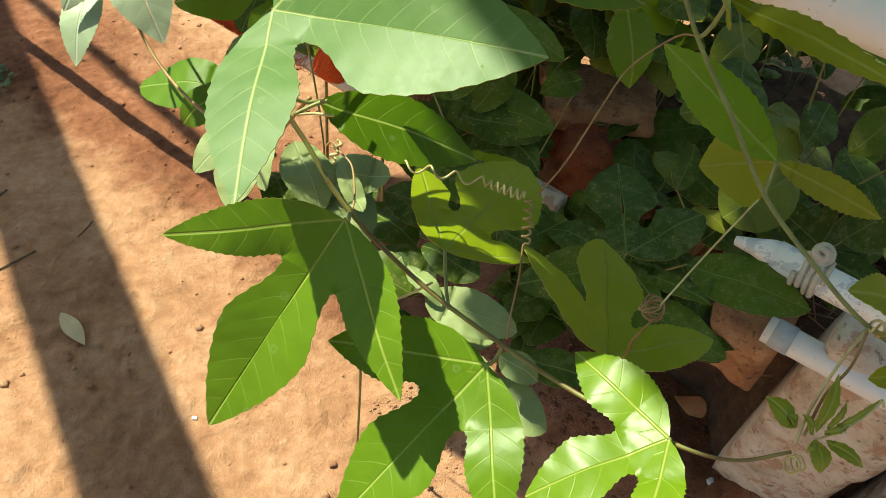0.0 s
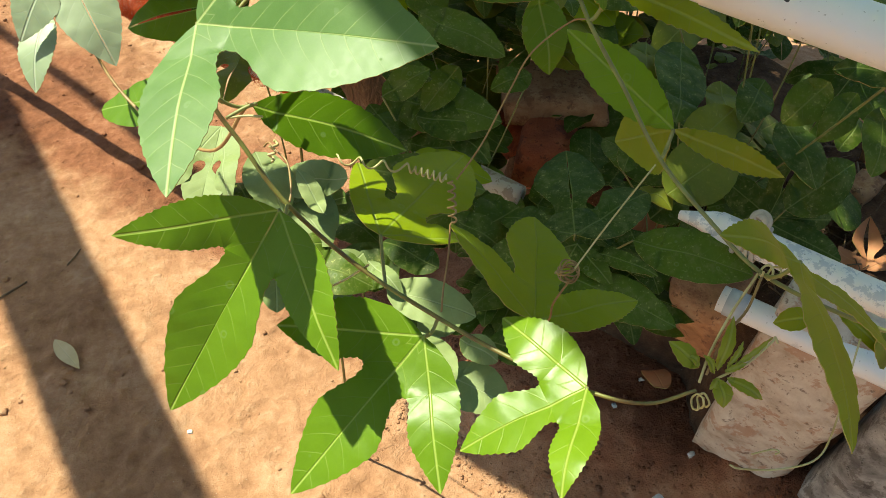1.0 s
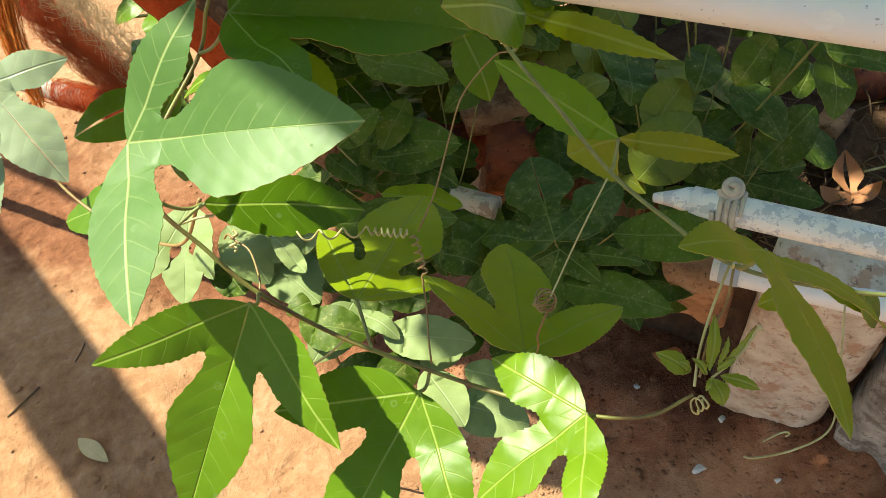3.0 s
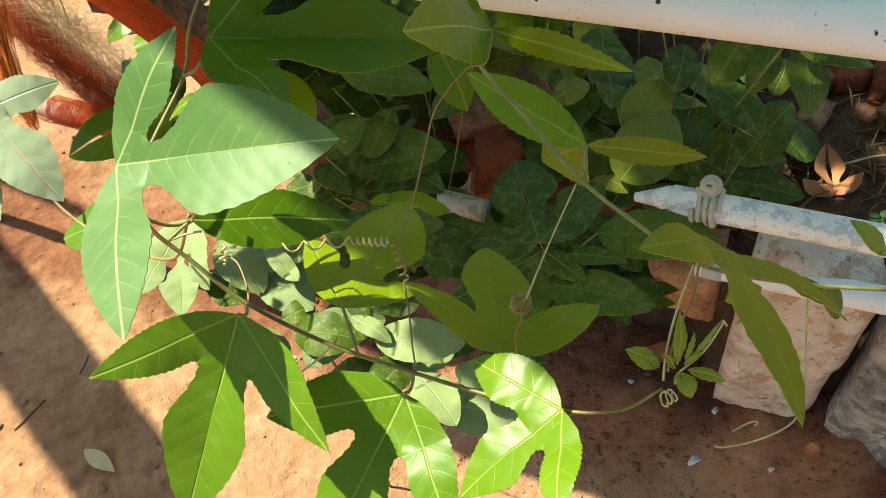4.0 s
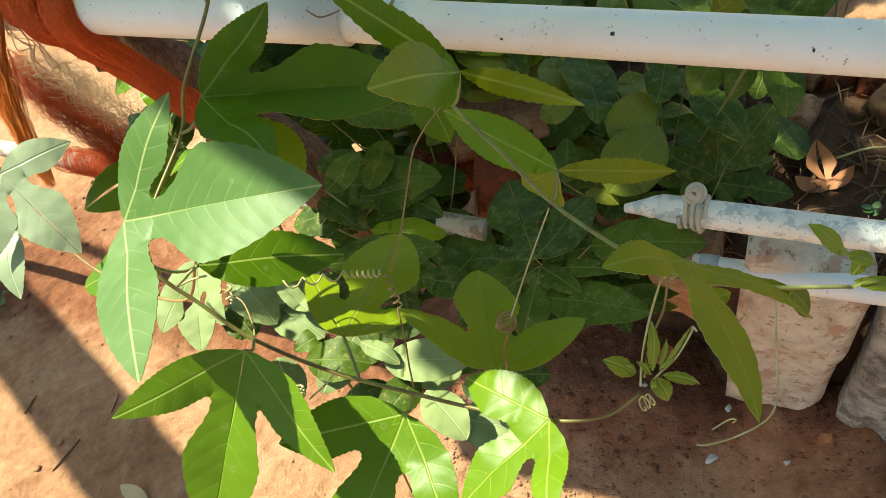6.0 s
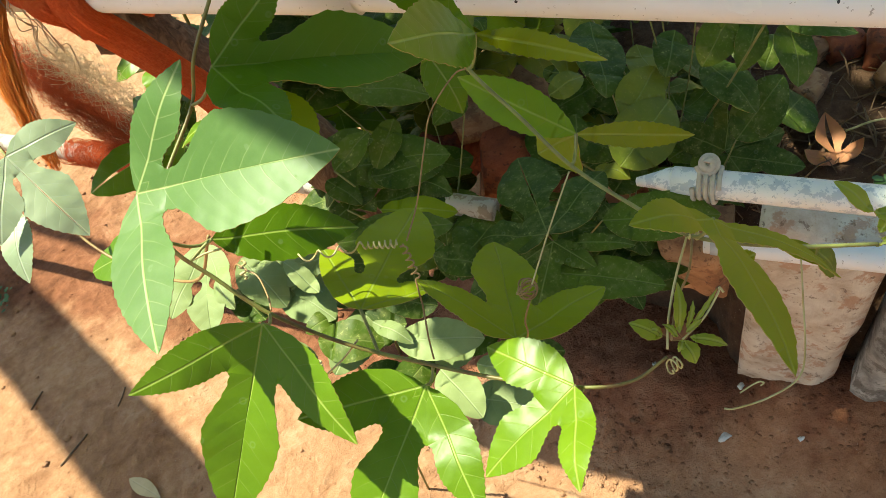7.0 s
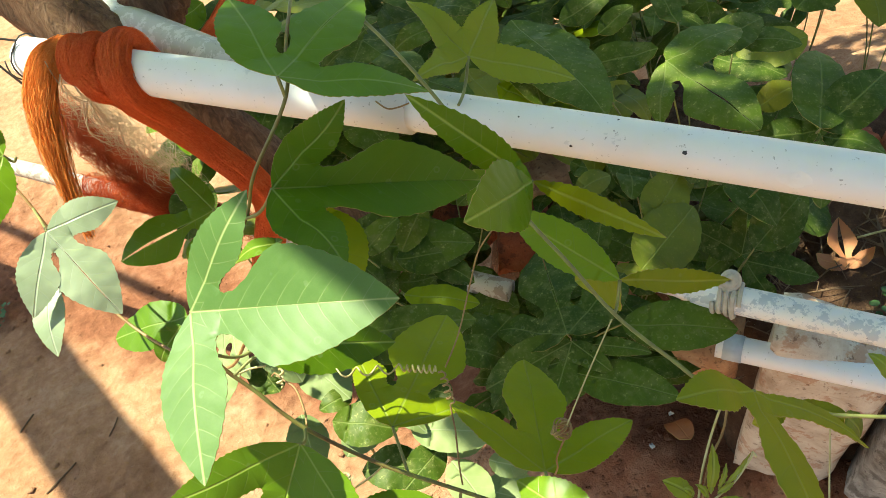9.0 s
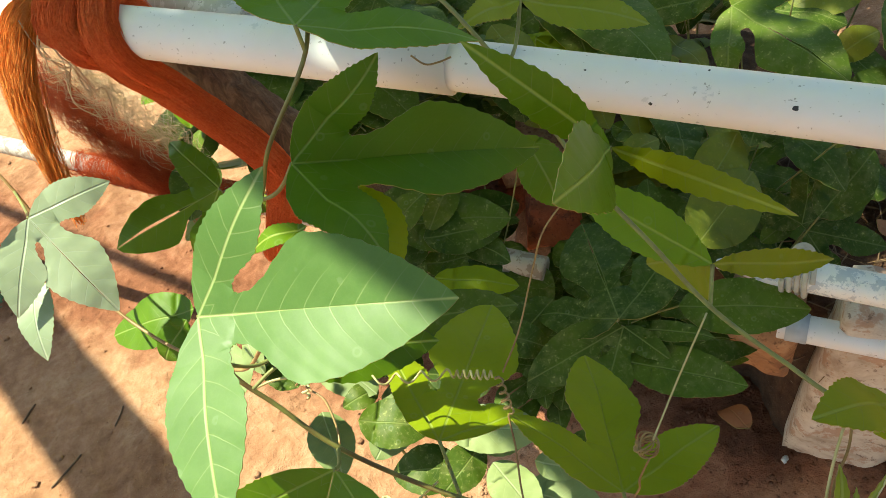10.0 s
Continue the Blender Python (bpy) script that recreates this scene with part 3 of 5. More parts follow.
LOW2_A, LOW2_B = vec((0.700, 0.651, 0.600)), vec((0.880, 0.434, 0.600))
low2 = thing("drip_pipe", LOW2_B, "white plastic pipe lying against the stones, with a grey glued ring", "pipe")
part("pipe_length", pipe_mesh("pipe_length", LOW2_A, LOW2_B + unit(LOW2_B - LOW2_A) * 0.9, 0.0175, MAT["pvc"]), low2)
part("glue_ring", pipe_mesh("glue_ring", (0.706, 0.644, 0.600), (0.722, 0.625, 0.600), 0.0188, MAT["ring"]), low2, "blue-grey glue smear")
low3 = thing("low_pipe", (0.3, 1.05, 0.70), "white plastic pipe low behind the leaves", "pipe")
part("pipe_length", pipe_mesh("pipe_length", (-0.958, 2.850, 0.60), (0.515, 0.900, 0.60), 0.0175, MAT["pvc_dirty_shaded"]), low3)
brace = thing("brace_pipe", (0.22, 1.07, 1.09), "grey-painted plastic pipe with flaking white paint", "pipe")
part("pipe_length", pipe_mesh("pipe_length", (0.267, 0.895, 1.107), (0.106, 1.220, 1.132), 0.0213, MAT["pvc_grey"]), brace)

# ---- stone edging ----
def slab(name, corners, depth, mat, seed, label):
    """A rough upright slab: its front face spans the four corners (top left, top right, bottom right, bottom left)."""
    c = [vec(p) for p in corners]
    bm = bmesh.new()
    n = 14
    grid = {}
    nrm = unit(np.cross(c[1] - c[0], c[3] - c[0]))
    if nrm @ ACROSS < 0:
        nrm = -nrm
    for layer in (0, 1, 2):
        for i in range(n + 1):
            for k in range(n + 1):
                u, w = i / n, k / n
                p = (c[0] * (1 - u) + c[1] * u) * (1 - w) + (c[3] * (1 - u) + c[2] * u) * w
                e = min(u, 1 - u, w, 1 - w)
                rnd = max(0, 0.12 - e) * 0.12
                q = Vector(p * 9 + seed * 5.0)
                mid = (c[0] + c[1] + c[2] + c[3]) / 4
                if e < 0.01:
                    p = p + (mid - p) * (0.02 + 0.05 * noise.noise(q * 2))
                p = p + nrm * (0.012 * noise.noise(q * 1.3) + 0.006 * noise.noise(q * 4))
                if layer == 0:
                    p = p + nrm * rnd
                else:
                    p = p + nrm * depth * layer / 2 * (1 if layer == 1 else 1)
                    if layer == 2:
                        p = p + (mid + nrm * depth - p) * 0.08
                grid[layer, i, k] = bm.verts.new(p)
    for i in range(n):
        for k in range(n):
            bm.faces.new((grid[0, i, k], grid[0, i + 1, k], grid[0, i + 1, k + 1], grid[0, i, k + 1]))
            bm.faces.new((grid[2, i, k + 1], grid[2, i + 1, k + 1], grid[2, i + 1, k], grid[2, i, k]))
    for layer in (0, 1):
        for i in range(n):
            for k in (0, n):
                bm.faces.new((grid[layer, i, k], grid[layer, i + 1, k], grid[layer + 1, i + 1, k], grid[layer + 1, i, k]))
                bm.faces.new((grid[layer, k, i], grid[layer, k, i + 1], grid[layer + 1, k, i + 1], grid[layer + 1, k, i]))
    loose = [v for v in bm.verts if not v.link_faces]
    bmesh.ops.delete(bm, geom=loose, context="VERTS")
    bmesh.ops.recalc_face_normals(bm, faces=bm.faces)
    me = bpy.data.meshes.new(name)
    bm.to_mesh(me)
    bm.free()
    me.materials.append(mat)
    me.polygons.foreach_set("use_smooth", [True] * len(me.polygons))
    return tagged(new(name, me), label, "stone", "stones edging the bed")


slab("edging_stone", ((0.722, 0.580, 0.655), (0.838, 0.470, 0.600), (0.878, 0.582, 0.090), (0.778, 0.684, 0.140)), 0.10, MAT["stone"], 1, "pale tan edging stone standing upright under the pipes")
slab("edging_stone", ((0.850, 0.462, 0.590), (0.975, 0.310, 0.590), (1.020, 0.400, 0.050), (0.880, 0.556, 0.020)), 0.10, MAT["stone_grey"], 2, "grey weathered edging stone leaning in the soil")
slab("edging_stone", ((0.655, 0.708, 0.575), (0.718, 0.632, 0.565), (0.745, 0.664, 0.415), (0.702, 0.720, 0.420)), 0.09, MAT["stone_tan"], 3, "pale edging stone half hidden by leaves")
slab("edging_stone", ((0.99, 0.285, 0.56), (1.13, 0.12, 0.57), (1.19, 0.20, 0.02), (1.04, 0.36, 0.02)), 0.10, MAT["stone"], 5, "pale edging stone at the end of the row")

for p, sz, turn, mat, lab in (
    ((0.945, 0.355, 0.15), (0.10, 0.075, 0.035), 25, "stone", "flat pale stone lying on the soil"),
    ((0.622, 1.065, 0.545), (0.13, 0.085, 0.09), 62, "brick", "broken red brick in the planting bed"),
    ((0.548, 1.160, 0.51), (0.11, 0.08, 0.10), 30, "brick", "broken red brick in the planting bed"),
    ((0.655, 1.130, 0.60), (0.17, 0.11, 0.05), -20, "stone_tan", "flat tan stone behind the bricks"),
    ((1.245, 0.800, 0.49), (0.085, 0.065, 0.05), 10, "stone_tan", "rough tan stone on the bed litter"),
    ((1.290, 0.890, 0.49), (0.07, 0.05, 0.06), 40, "brick", "rust-coloured brick lump in the bed"),
    ((1.255, 0.945, 0.48), (0.05, 0.06, 0.05), 70, "brick", "rust-coloured brick lump in the bed"),
    ((1.130, 0.895, 0.48), (0.06, 0.045, 0.035), 25, "stone_tan", "small tan stone in the bed"),
    ((1.165, 0.690, 0.475), (0.07, 0.045, 0.03), -25, "stone_tan", "small tan stone in the bed"),
    ((1.215, 0.965, 0.48), (0.04, 0.035, 0.03), 15, "stone_tan", "small tan stone in the bed"),
):
    ob = new("loose_brick" if mat == "brick" else "loose_stone", rock("stone", sz, MAT[mat], p[0] * 9, flat=1.0))
    ob.matrix_world = pose(*p, 6, -4, turn)
    tagged(ob, lab, "brick" if mat == "brick" else "stone", "loose bricks and stones")

# ---- log, rope and wire at the corner of the fence ----
CORNER = vec((0.1836, 0.1272, 1.5336))


def cornered(points):
    """Points of the corner's bundle, brought up to the rail; further columns go along."""
    return [tuple(CORNER + (vec(p[:3]) - CORNER) * 0.905) + tuple(c * 0.905 for c in p[3:]) for p in points]


log = thing("tree_trunk", (0.17, 1.05, 0.97), "rough dark brown leaning trunk tied to the pipes", "trunk")
lp = spline(cornered([(0.385, 1.02, 0.62, 0.046), (0.290, 1.06, 0.81, 0.042), (0.194, 1.11, 0.982, 0.040), (0.105, 1.20, 1.11, 0.043), (-0.06, 1.36, 1.30, 0.046), (-0.3, 1.6, 1.6, 0.045)]), 14)
v, f = tube(lp[:, :3], lp[:, 3], 30, rough=0.07, seed=4)
part("bark", mesh_of("bark", v, f, [MAT["bark"]]), log)
lp = spline(cornered([(0.17, 1.13, 0.96, 0.035), (0.19, 1.19, 1.04, 0.042), (0.231, 1.20, 1.10, 0.042), (0.311, 1.20, 1.16, 0.040), (0.42, 1.20, 1.27, 0.038)]), 12)
v, f = tube(lp[:, :3], lp[:, 3], 26, rough=0.08, seed=5)
part("branch", mesh_of("branch", v, f, [MAT["bark"]]), log)

def fibres(line, width, count, seed, thick=0.00026, flatten=0.7, taper=None, core=0.985, wander=0.10):
    """A rope's matted fibres along a line, round a rough core; taper: width at even steps along it."""
    rng = np.random.RandomState(seed)
    s = spline(line, 6)
    tang = np.gradient(s, axis=0)
    side = unit(np.cross(tang[0], (0, 0, 1)))
    frames = []
    for t in tang:
        t = unit(t)
        side = unit(side - t * (side @ t))
        frames.append((side, np.cross(t, side)))
    grow = np.interp(np.linspace(0, 1, len(s)), np.linspace(0, 1, len(taper or (1, 1))), taper or (1, 1))
    pieces = []
    for q in range(count):
        ang, rad = rng.uniform(0, 2 * math.pi), rng.uniform(0.93, 1.05) if core else math.sqrt(rng.uniform(0, 1))
        turn = rng.uniform(-1.2, 1.8)
        ph, fq, am = rng.uniform(0, 6.28), rng.uniform(1.5, 6), wander * width * rng.uniform(0.2, 1.2)
        i0 = int(rng.uniform(0, 0.94) * (len(s) - 4))
        i1 = min(len(s), i0 + max(4, int(rng.uniform(0.10, 0.45) * len(s))))
        path = []
        for i in range(i0, i1):
            t = i / (len(s) - 1)
            a, b = frames[i]
            th = ang + turn * t
            w = am * math.sin(ph + fq * 6.28 * t)
            path.append(s[i] + a * (rad * math.cos(th) * width * grow[i] + w) + b * (rad * math.sin(th) * width * flatten * grow[i] + 0.6 * w))
        pieces.append(tube(path, thick * rng.uniform(0.6, 1.4), 3, caps=False))
    if core:
        body = []
        n = 22
        for i, (c, (a, b)) in enumerate(zip(s, frames)):
            for k in range(n):
                th = 2 * math.pi * k / n
                r = core * width * grow[i] * (1 + 0.10 * noise.noise(Vector((k * 0.9, i * 0.15, seed))))
                body.append(c + a * r * math.cos(th) + b * r * flatten * math.sin(th))
        pieces.append((body, [(i * n + k, i * n + (k + 1) % n, (i + 1) * n + (k + 1) % n, (i + 1) * n + k) for i in range(len(s) - 1) for k in range(n)]))
    return join(pieces)


def strand(name, parent, mat, label="", **more):
    v, f = fibres(**more)
    return part(name, mesh_of(name, v, f, [MAT[mat]]), parent, label)


rope = thing("coir_rope", (0.13, 0.98, 1.08), "rust-orange fibre rope wound round pipe and trunk, fraying", "rope")
strand("strand", rope, "rope", line=cornered([(0.185, 1.070, 1.050), (0.172, 1.050, 1.110), (0.158, 1.020, 1.128), (0.146, 0.990, 1.112), (0.150, 0.980, 1.080), (0.176, 0.990, 1.029), (0.208, 0.972, 0.977), (0.234, 0.949, 0.932), (0.238, 0.938, 0.896), (0.220, 0.935, 0.850), (0.20, 0.94, 0.80)]), width=0.0165, count=1800, seed=1)
strand("strand", rope, "rope", line=cornered([(0.160, 1.085, 1.05), (0.142, 1.060, 1.115), (0.128, 1.035, 1.130), (0.114, 1.018, 1.112), (0.122, 1.004, 1.092), (0.137, 1.020, 1.070), (0.150, 1.030, 1.040)]), width=0.014, count=1400, seed=2)
strand("strand", rope, "rope", line=cornered([(0.140, 1.100, 1.05), (0.120, 1.072, 1.118), (0.110, 1.052, 1.130), (0.100, 1.036, 1.112), (0.116, 1.018, 1.096), (0.126, 1.024, 1.075), (0.140, 1.036, 1.05)]), width=0.011, count=900, seed=3, taper=(1, 1.1, 1, 0.8, 0.6))
strand("frayed_end", rope, "rope_sunlit", "sunlit orange fibres hanging loose", line=cornered([(0.104, 1.090, 1.118), (0.078, 1.070, 1.118), (0.056, 1.056, 1.090), (0.044, 1.048, 1.060), (0.037, 1.038, 1.030), (0.030, 1.028, 0.998), (0.024, 1.022, 0.960)]), width=0.018, count=1800, seed=4, taper=(0.8, 1.0, 1.1, 1.0, 0.8, 0.55, 0.25), wander=0.30)
strand("frayed_end", rope, "rope_sunlit", "loose sunlit fibres round the hanging end", line=cornered([(0.082, 1.072, 1.118), (0.056, 1.056, 1.090), (0.046, 1.048, 1.060), (0.038, 1.038, 1.028), (0.032, 1.028, 0.992), (0.026, 1.022, 0.945), (0.022, 1.02, 0.91)]), width=0.022, count=420, seed=24, core=0, wander=0.5, thick=0.0003, taper=(0.9, 1.1, 1.1, 1.0, 0.8, 0.6, 0.35))
for q in range(9):
    rg = np.random.RandomState(60 + q)
    start = vec(cornered([(0.10, 1.045, 1.112)])[0]) + vec(rg.uniform(-0.02, 0.02, 3))
    line_part("loose_fibre", [start] + [start + vec((0.002, -0.004, -0.014)) * k + vec(rg.uniform(-0.010, 0.010, 3)) for k in range(1, 6)], 0.0006, MAT["rope_tan"], rope, 5, 4, "pale tan fibre")
strand("strand", rope, "rope", line=cornered([(0.33, 1.13, 1.09), (0.308, 1.108, 1.083), (0.279, 1.085, 1.070), (0.245, 1.075, 1.050), (0.21, 1.08, 1.02)]), width=0.020, count=700, seed=7)
wrap = thing("coir_rope", (0.08, 1.30, 0.71), "rust-brown fibre rope matted round the low white pipe", "rope")
lowdir = unit(vec((0.603, -0.798, 0)))
p0, s0 = vec((-0.369, 2.071, 0.60)), vec((lowdir[1], -lowdir[0], 0))
for t0, t1, sd, cnt in ((0.50, 0.98, 11, 2000),):
    rng = np.random.RandomState(sd)
    pieces = []
    for q in range(cnt):
        u0, tw = rng.triangular(t0, (t0 + t1) / 2, t1), rng.uniform(-0.09, 0.09)
        r0, w0, span = 0.0185 + 0.010 * rng.uniform() ** 2, rng.uniform(0, 6.28), rng.uniform(2.0, 6.0)
        path = [p0 + lowdir * (u0 + tw * k / 8) + r0 * (1 + 0.03 * rng.uniform(-1, 1)) * (math.cos(w0 + span * k / 8) * s0 + math.sin(w0 + span * k / 8) * vec((0, 0, 1))) for k in range(9)]
        pieces.append(tube(spline(path, 2), rng.uniform(0.0002, 0.0004), 3, caps=False))
    v, f = join(pieces)
    part("strand", mesh_of("strand", v, f, [MAT["rope_dark"]]), wrap)
strand("frayed_end", wrap, "rope_dark", "loose dark rust fibres", line=[(0.005, 1.335, 0.965), (0.035, 1.31, 0.91), (0.060, 1.285, 0.86), (0.10, 1.235, 0.79), (0.14, 1.20, 0.72)], width=0.030, count=1400, seed=14, core=0, wander=0.34, thick=0.00026)

strand("frayed_end", wrap, "rope_tan", "bleached tan fibres", line=[(0.045, 1.300, 0.975), (0.085, 1.262, 0.92), (0.120, 1.225, 0.86), (0.16, 1.19, 0.79)], width=0.026, count=420, seed=15, core=0, wander=0.5, thick=0.00026)
tie = thing("wire_tie", UP_A, "thin dark wire looped round the pipe end", "wire")
line_part("wire_loop", coil_points(UP_A + vec((-0.004, 0.004, 0)), UP_A + vec((0.006, -0.008, 0)), 1.3, 0.0236), 0.0009, MAT["wire"], tie, 6, 2)
line_part("wire_end", [UP_A + vec((0.0, -0.01, 0.026)), UP_A + vec((-0.02, -0.01, 0.035)), UP_A + vec((-0.028, -0.02, 0.02)), UP_A + vec((-0.01, -0.035, -0.02))], 0.0013, MAT["wire"], tie, 6)

# White cord knot on the lower pipe.
knot = thing("cord_knot", (0.685, 0.648, 0.735), "off-white cord knotted round the lower pipe", "cord")
kd = unit(LOW_B - LOW_A)
kc = LOW_A + kd * 0.040
line_part("winding", coil_points(kc - kd * 0.014, kc + kd * 0.016, 4.0, 0.0195, per=12), 0.0030, MAT["cord"], knot, 8, 2)
kn = unit(vec((-0.35, -0.62, 0.7)))
ks, ku = unit(np.cross(kn, (0, 0, 1))), None
ku = np.cross(kn, ks)
line_part("knot_loop", [kc + vec((0, 0, 0.026)) + ACROSS * 0.006 + (0.0118 - 0.00075 * w) * (math.cos(w) * ks + math.sin(w) * ku) + kn * 0.0006 * w for w in np.linspace(0, 12, 40)], 0.0044, MAT["cord"], knot, 8, 2)

# ---- the vine ----
vine = thing("passion_vine", (0.174, 0.523, 0.998), "climbing passion vine with glossy green three-lobed leaves and tendrils", "vine")


def leaf(parent, j, tips, widths, node=None, stalk="stem_green", label="", thick_stalk=0.0014, sag=-0.006, name="leaf", **more):
    ob = part(name, blade(j, tips, widths, **more), parent, label)
    if node is not None:
        a, b = vec(node), vec(j)
        line_part("petiole", [a, (a * 2 + b) / 3 + vec((0, 0, sag)), (a + 2 * b) / 3 + vec((0, 0, sag)), b], thick_stalk, MAT[stalk], ob, 8, 5)
    return ob


S_K, S_C, S_B, S_A, S_A2, S_H, S_P = (0.266, 0.641, 1.211), (0.202, 0.640, 1.124), (0.1346, 0.5712, 1.0707), (0.174, 0.523, 0.998), (0.264, 0.443, 0.937), (0.343, 0.347, 0.947), (0.395, 0.317, 0.972)
line_part("stem", [(0.36, 0.86, 1.24), (0.29, 0.70, 1.225), S_K, (0.222, 0.640, 1.16), S_C, (0.152, 0.595, 1.098), S_B, (0.1525, 0.5485, 1.033), S_A, (0.215, 0.485, 0.962), S_A2, (0.305, 0.395, 0.935), S_H, (0.372, 0.328, 0.951), S_P], [0.0015] * 5 + [0.0017] * 6 + [0.0016, 0.0014, 0.0012, 0.0011], MAT["stem"], vine, 10, 8, "brown-green twining stem")

leaf(vine, (0.167, 0.494, 1.020), [(0.058, 0.503, 1.015), (0.068, 0.439, 0.901), (0.184, 0.394, 0.966)], (0.165, 0.215, 0.17), S_A, seed=1, bow=0.003, cup=-0.5, sinus=0.42)
leaf(vine, (0.251, 0.434, 0.931), [(0.151, 0.473, 0.929), (0.139, 0.374, 0.864), (0.236, 0.334, 0.888)], (0.24, 0.225, 0.20), S_A2, seed=2, bow=0.003, cup=-0.4, notch=0.05, sinus=0.44)
leaf(vine, (0.335, 0.344, 0.960), [(0.304, 0.419, 0.952), (0.251, 0.342, 0.923), (0.294, 0.281, 0.949)], (0.26, 0.27, 0.21), S_H, seed=3, sinus=0.42, notch=0.06, mats=("leaf_young", "under_young"), bow=0.004, cup=-0.6, label="bright yellow-green glossy young leaf")
leaf(vine, (0.138, 0.566, 1.123), [(0.2105, 0.580, 1.192), (0.269, 0.466, 1.146), (0.106, 0.446, 1.087)], (0.21, 0.275, 0.22), (0.163, 0.588, 1.105), seed=4, bow=0.004, sinus=0.33, cup=0.0, wave=0.0012, notch=0.04, mats=("leaf_sheen", "under"))
leaf(vine, (0.256, 0.623, 1.120), [(0.257, 0.575, 1.060)], (0.36,), seed=31, mats=("leaf_olive", "under"), up=(0, -0.5, 0.8))
leaf(vine, (0.220, 0.589, 1.130), [(0.180, 0.602, 1.118)], (0.24,), seed=32)
leaf(vine, (0.402, 0.645, 1.068), [(0.412, 0.626, 1.000)], (0.30,), seed=33, mats=("leaf_deep", "under"), up=(0, -0.6, 0.7))
leaf(vine, (0.425, 0.666, 1.166), [(0.497, 0.616, 1.136), (0.467, 0.690, 1.193), (0.400, 0.720, 1.205), (0.365, 0.640, 1.182)], (0.17, 0.24, 0.2, 0.16), (0.395, 0.630, 1.150), seed=34, mats=("under_young", "leaf_olive"), sinus=0.5, label="pale upturned leaf showing its underside")
leaf(vine, (0.229, 0.616, 1.158), [(0.305, 0.625, 1.200), (0.394, 0.604, 1.088), (0.251, 0.528, 1.132)], (0.22, 0.22, 0.27), S_C, seed=5, sinus=0.5, mats=("leaf_deep", "under"), label="deep green leaf in shade")
leaf(vine, (0.266, 0.644, 1.228), [(0.266, 0.779, 1.236), (0.372, 0.752, 1.210), (0.368, 0.614, 1.184)], (0.21, 0.20, 0.18), S_K, seed=6, sinus=0.32, mats=("leaf_deep", "under"), label="deep green leaf in shade")
leaf(vine, (0.163, 0.580, 1.046), [(0.273, 0.569, 0.991)], (0.21,), S_B, seed=7, up=(-0.15, -0.45, 0.85), mats=("leaf", "under"))
leaf(vine, (0.238, 0.512, 0.962), [(0.239, 0.603, 0.957), (0.338, 0.625, 0.930), (0.306, 0.515, 0.936)], (0.31, 0.27, 0.19), (0.232, 0.470, 0.950), seed=8, sinus=0.66, outer=0.55, notch=0.06, blunt=0.6, wave=0.003, mats=("leaf_olive", "under_young"), bow=0.002, label="matt olive-green young leaf")
leaf(vine, (0.330, 0.422, 0.938), [(0.288, 0.494, 0.980), (0.377, 0.544, 0.918), (0.424, 0.439, 0.914)], (0.2, 0.25, 0.21), (0.318, 0.385, 0.936), seed=9, sinus=0.45, blunt=0.35, wave=0.003, mats=("leaf_olive", "under_young"), bow=0.003, label="matt olive-green young leaf")

# Second shoot, further along the rail.
S_F, S_R, S_G, S_E = (0.390, 0.526, 1.111), (0.418, 0.448, 1.048), (0.455, 0.361, 1.015), (0.568, 0.302, 0.973)
line_part("stem", [(0.35, 0.80, 1.215), (0.365, 0.655, 1.195), (0.380, 0.575, 1.150), S_F, (0.404, 0.486, 1.080), S_R, (0.436, 0.405, 1.028), S_G, (0.510, 0.330, 0.990), S_E], 0.0015, MAT["stem_green"], vine, 10, 8, "grey-green twining stem")
EYEWARD = (-0.30, -0.72, 0.62)
leaf(vine, (0.401, 0.523, 1.138), [(0.310, 0.424, 1.223)], (0.16,), S_F, seed=10, mats=("leaf", "under_young"), up=EYEWARD, label="folded olive-green leaf with hanging lobes")
leaf(vine, (0.401, 0.523, 1.138), [(0.433, 0.404, 1.154)], (0.075,), seed=17, mats=("leaf_gold", "under_young"), up=EYEWARD, label="drooping lobe of the folded leaf")
leaf(vine, (0.401, 0.523, 1.138), [(0.328, 0.543, 1.238)], (0.11,), seed=14, mats=("leaf", "under_young"), up=EYEWARD, label="upright lobe of the folded leaf")
leaf(vine, (0.440, 0.473, 1.050), [(0.396, 0.571, 1.078)], (0.155,), S_R, seed=11, mats=("leaf_young", "under_young"), up=(-0.55, -0.45, 0.70), outer=1.1, label="fresh green leaf folded over its yellow underside")
leaf(vine, (0.440, 0.475, 1.048), [(0.440, 0.545, 0.985)], (0.34,), seed=15, mats=("leaf_gold", "under_young"), up=(-0.6, -0.6, 0.5), label="yellowish folded lobe")
leaf(vine, (0.440, 0.473, 1.050), [(0.548, 0.470, 0.985)], (0.085,), seed=16, mats=("leaf_gold", "under_young"), up=EYEWARD, label="yellowish drooping lobe")
leaf(vine, (0.456, 0.340, 1.048), [(0.394, 0.341, 1.086), (0.412, 0.223, 1.042), (0.533, 0.299, 0.967)], (0.24, 0.17, 0.07), S_G, seed=12, mats=("leaf_gold", "under_young"), sinus=0.28, label="drooping yellow-green leaf")

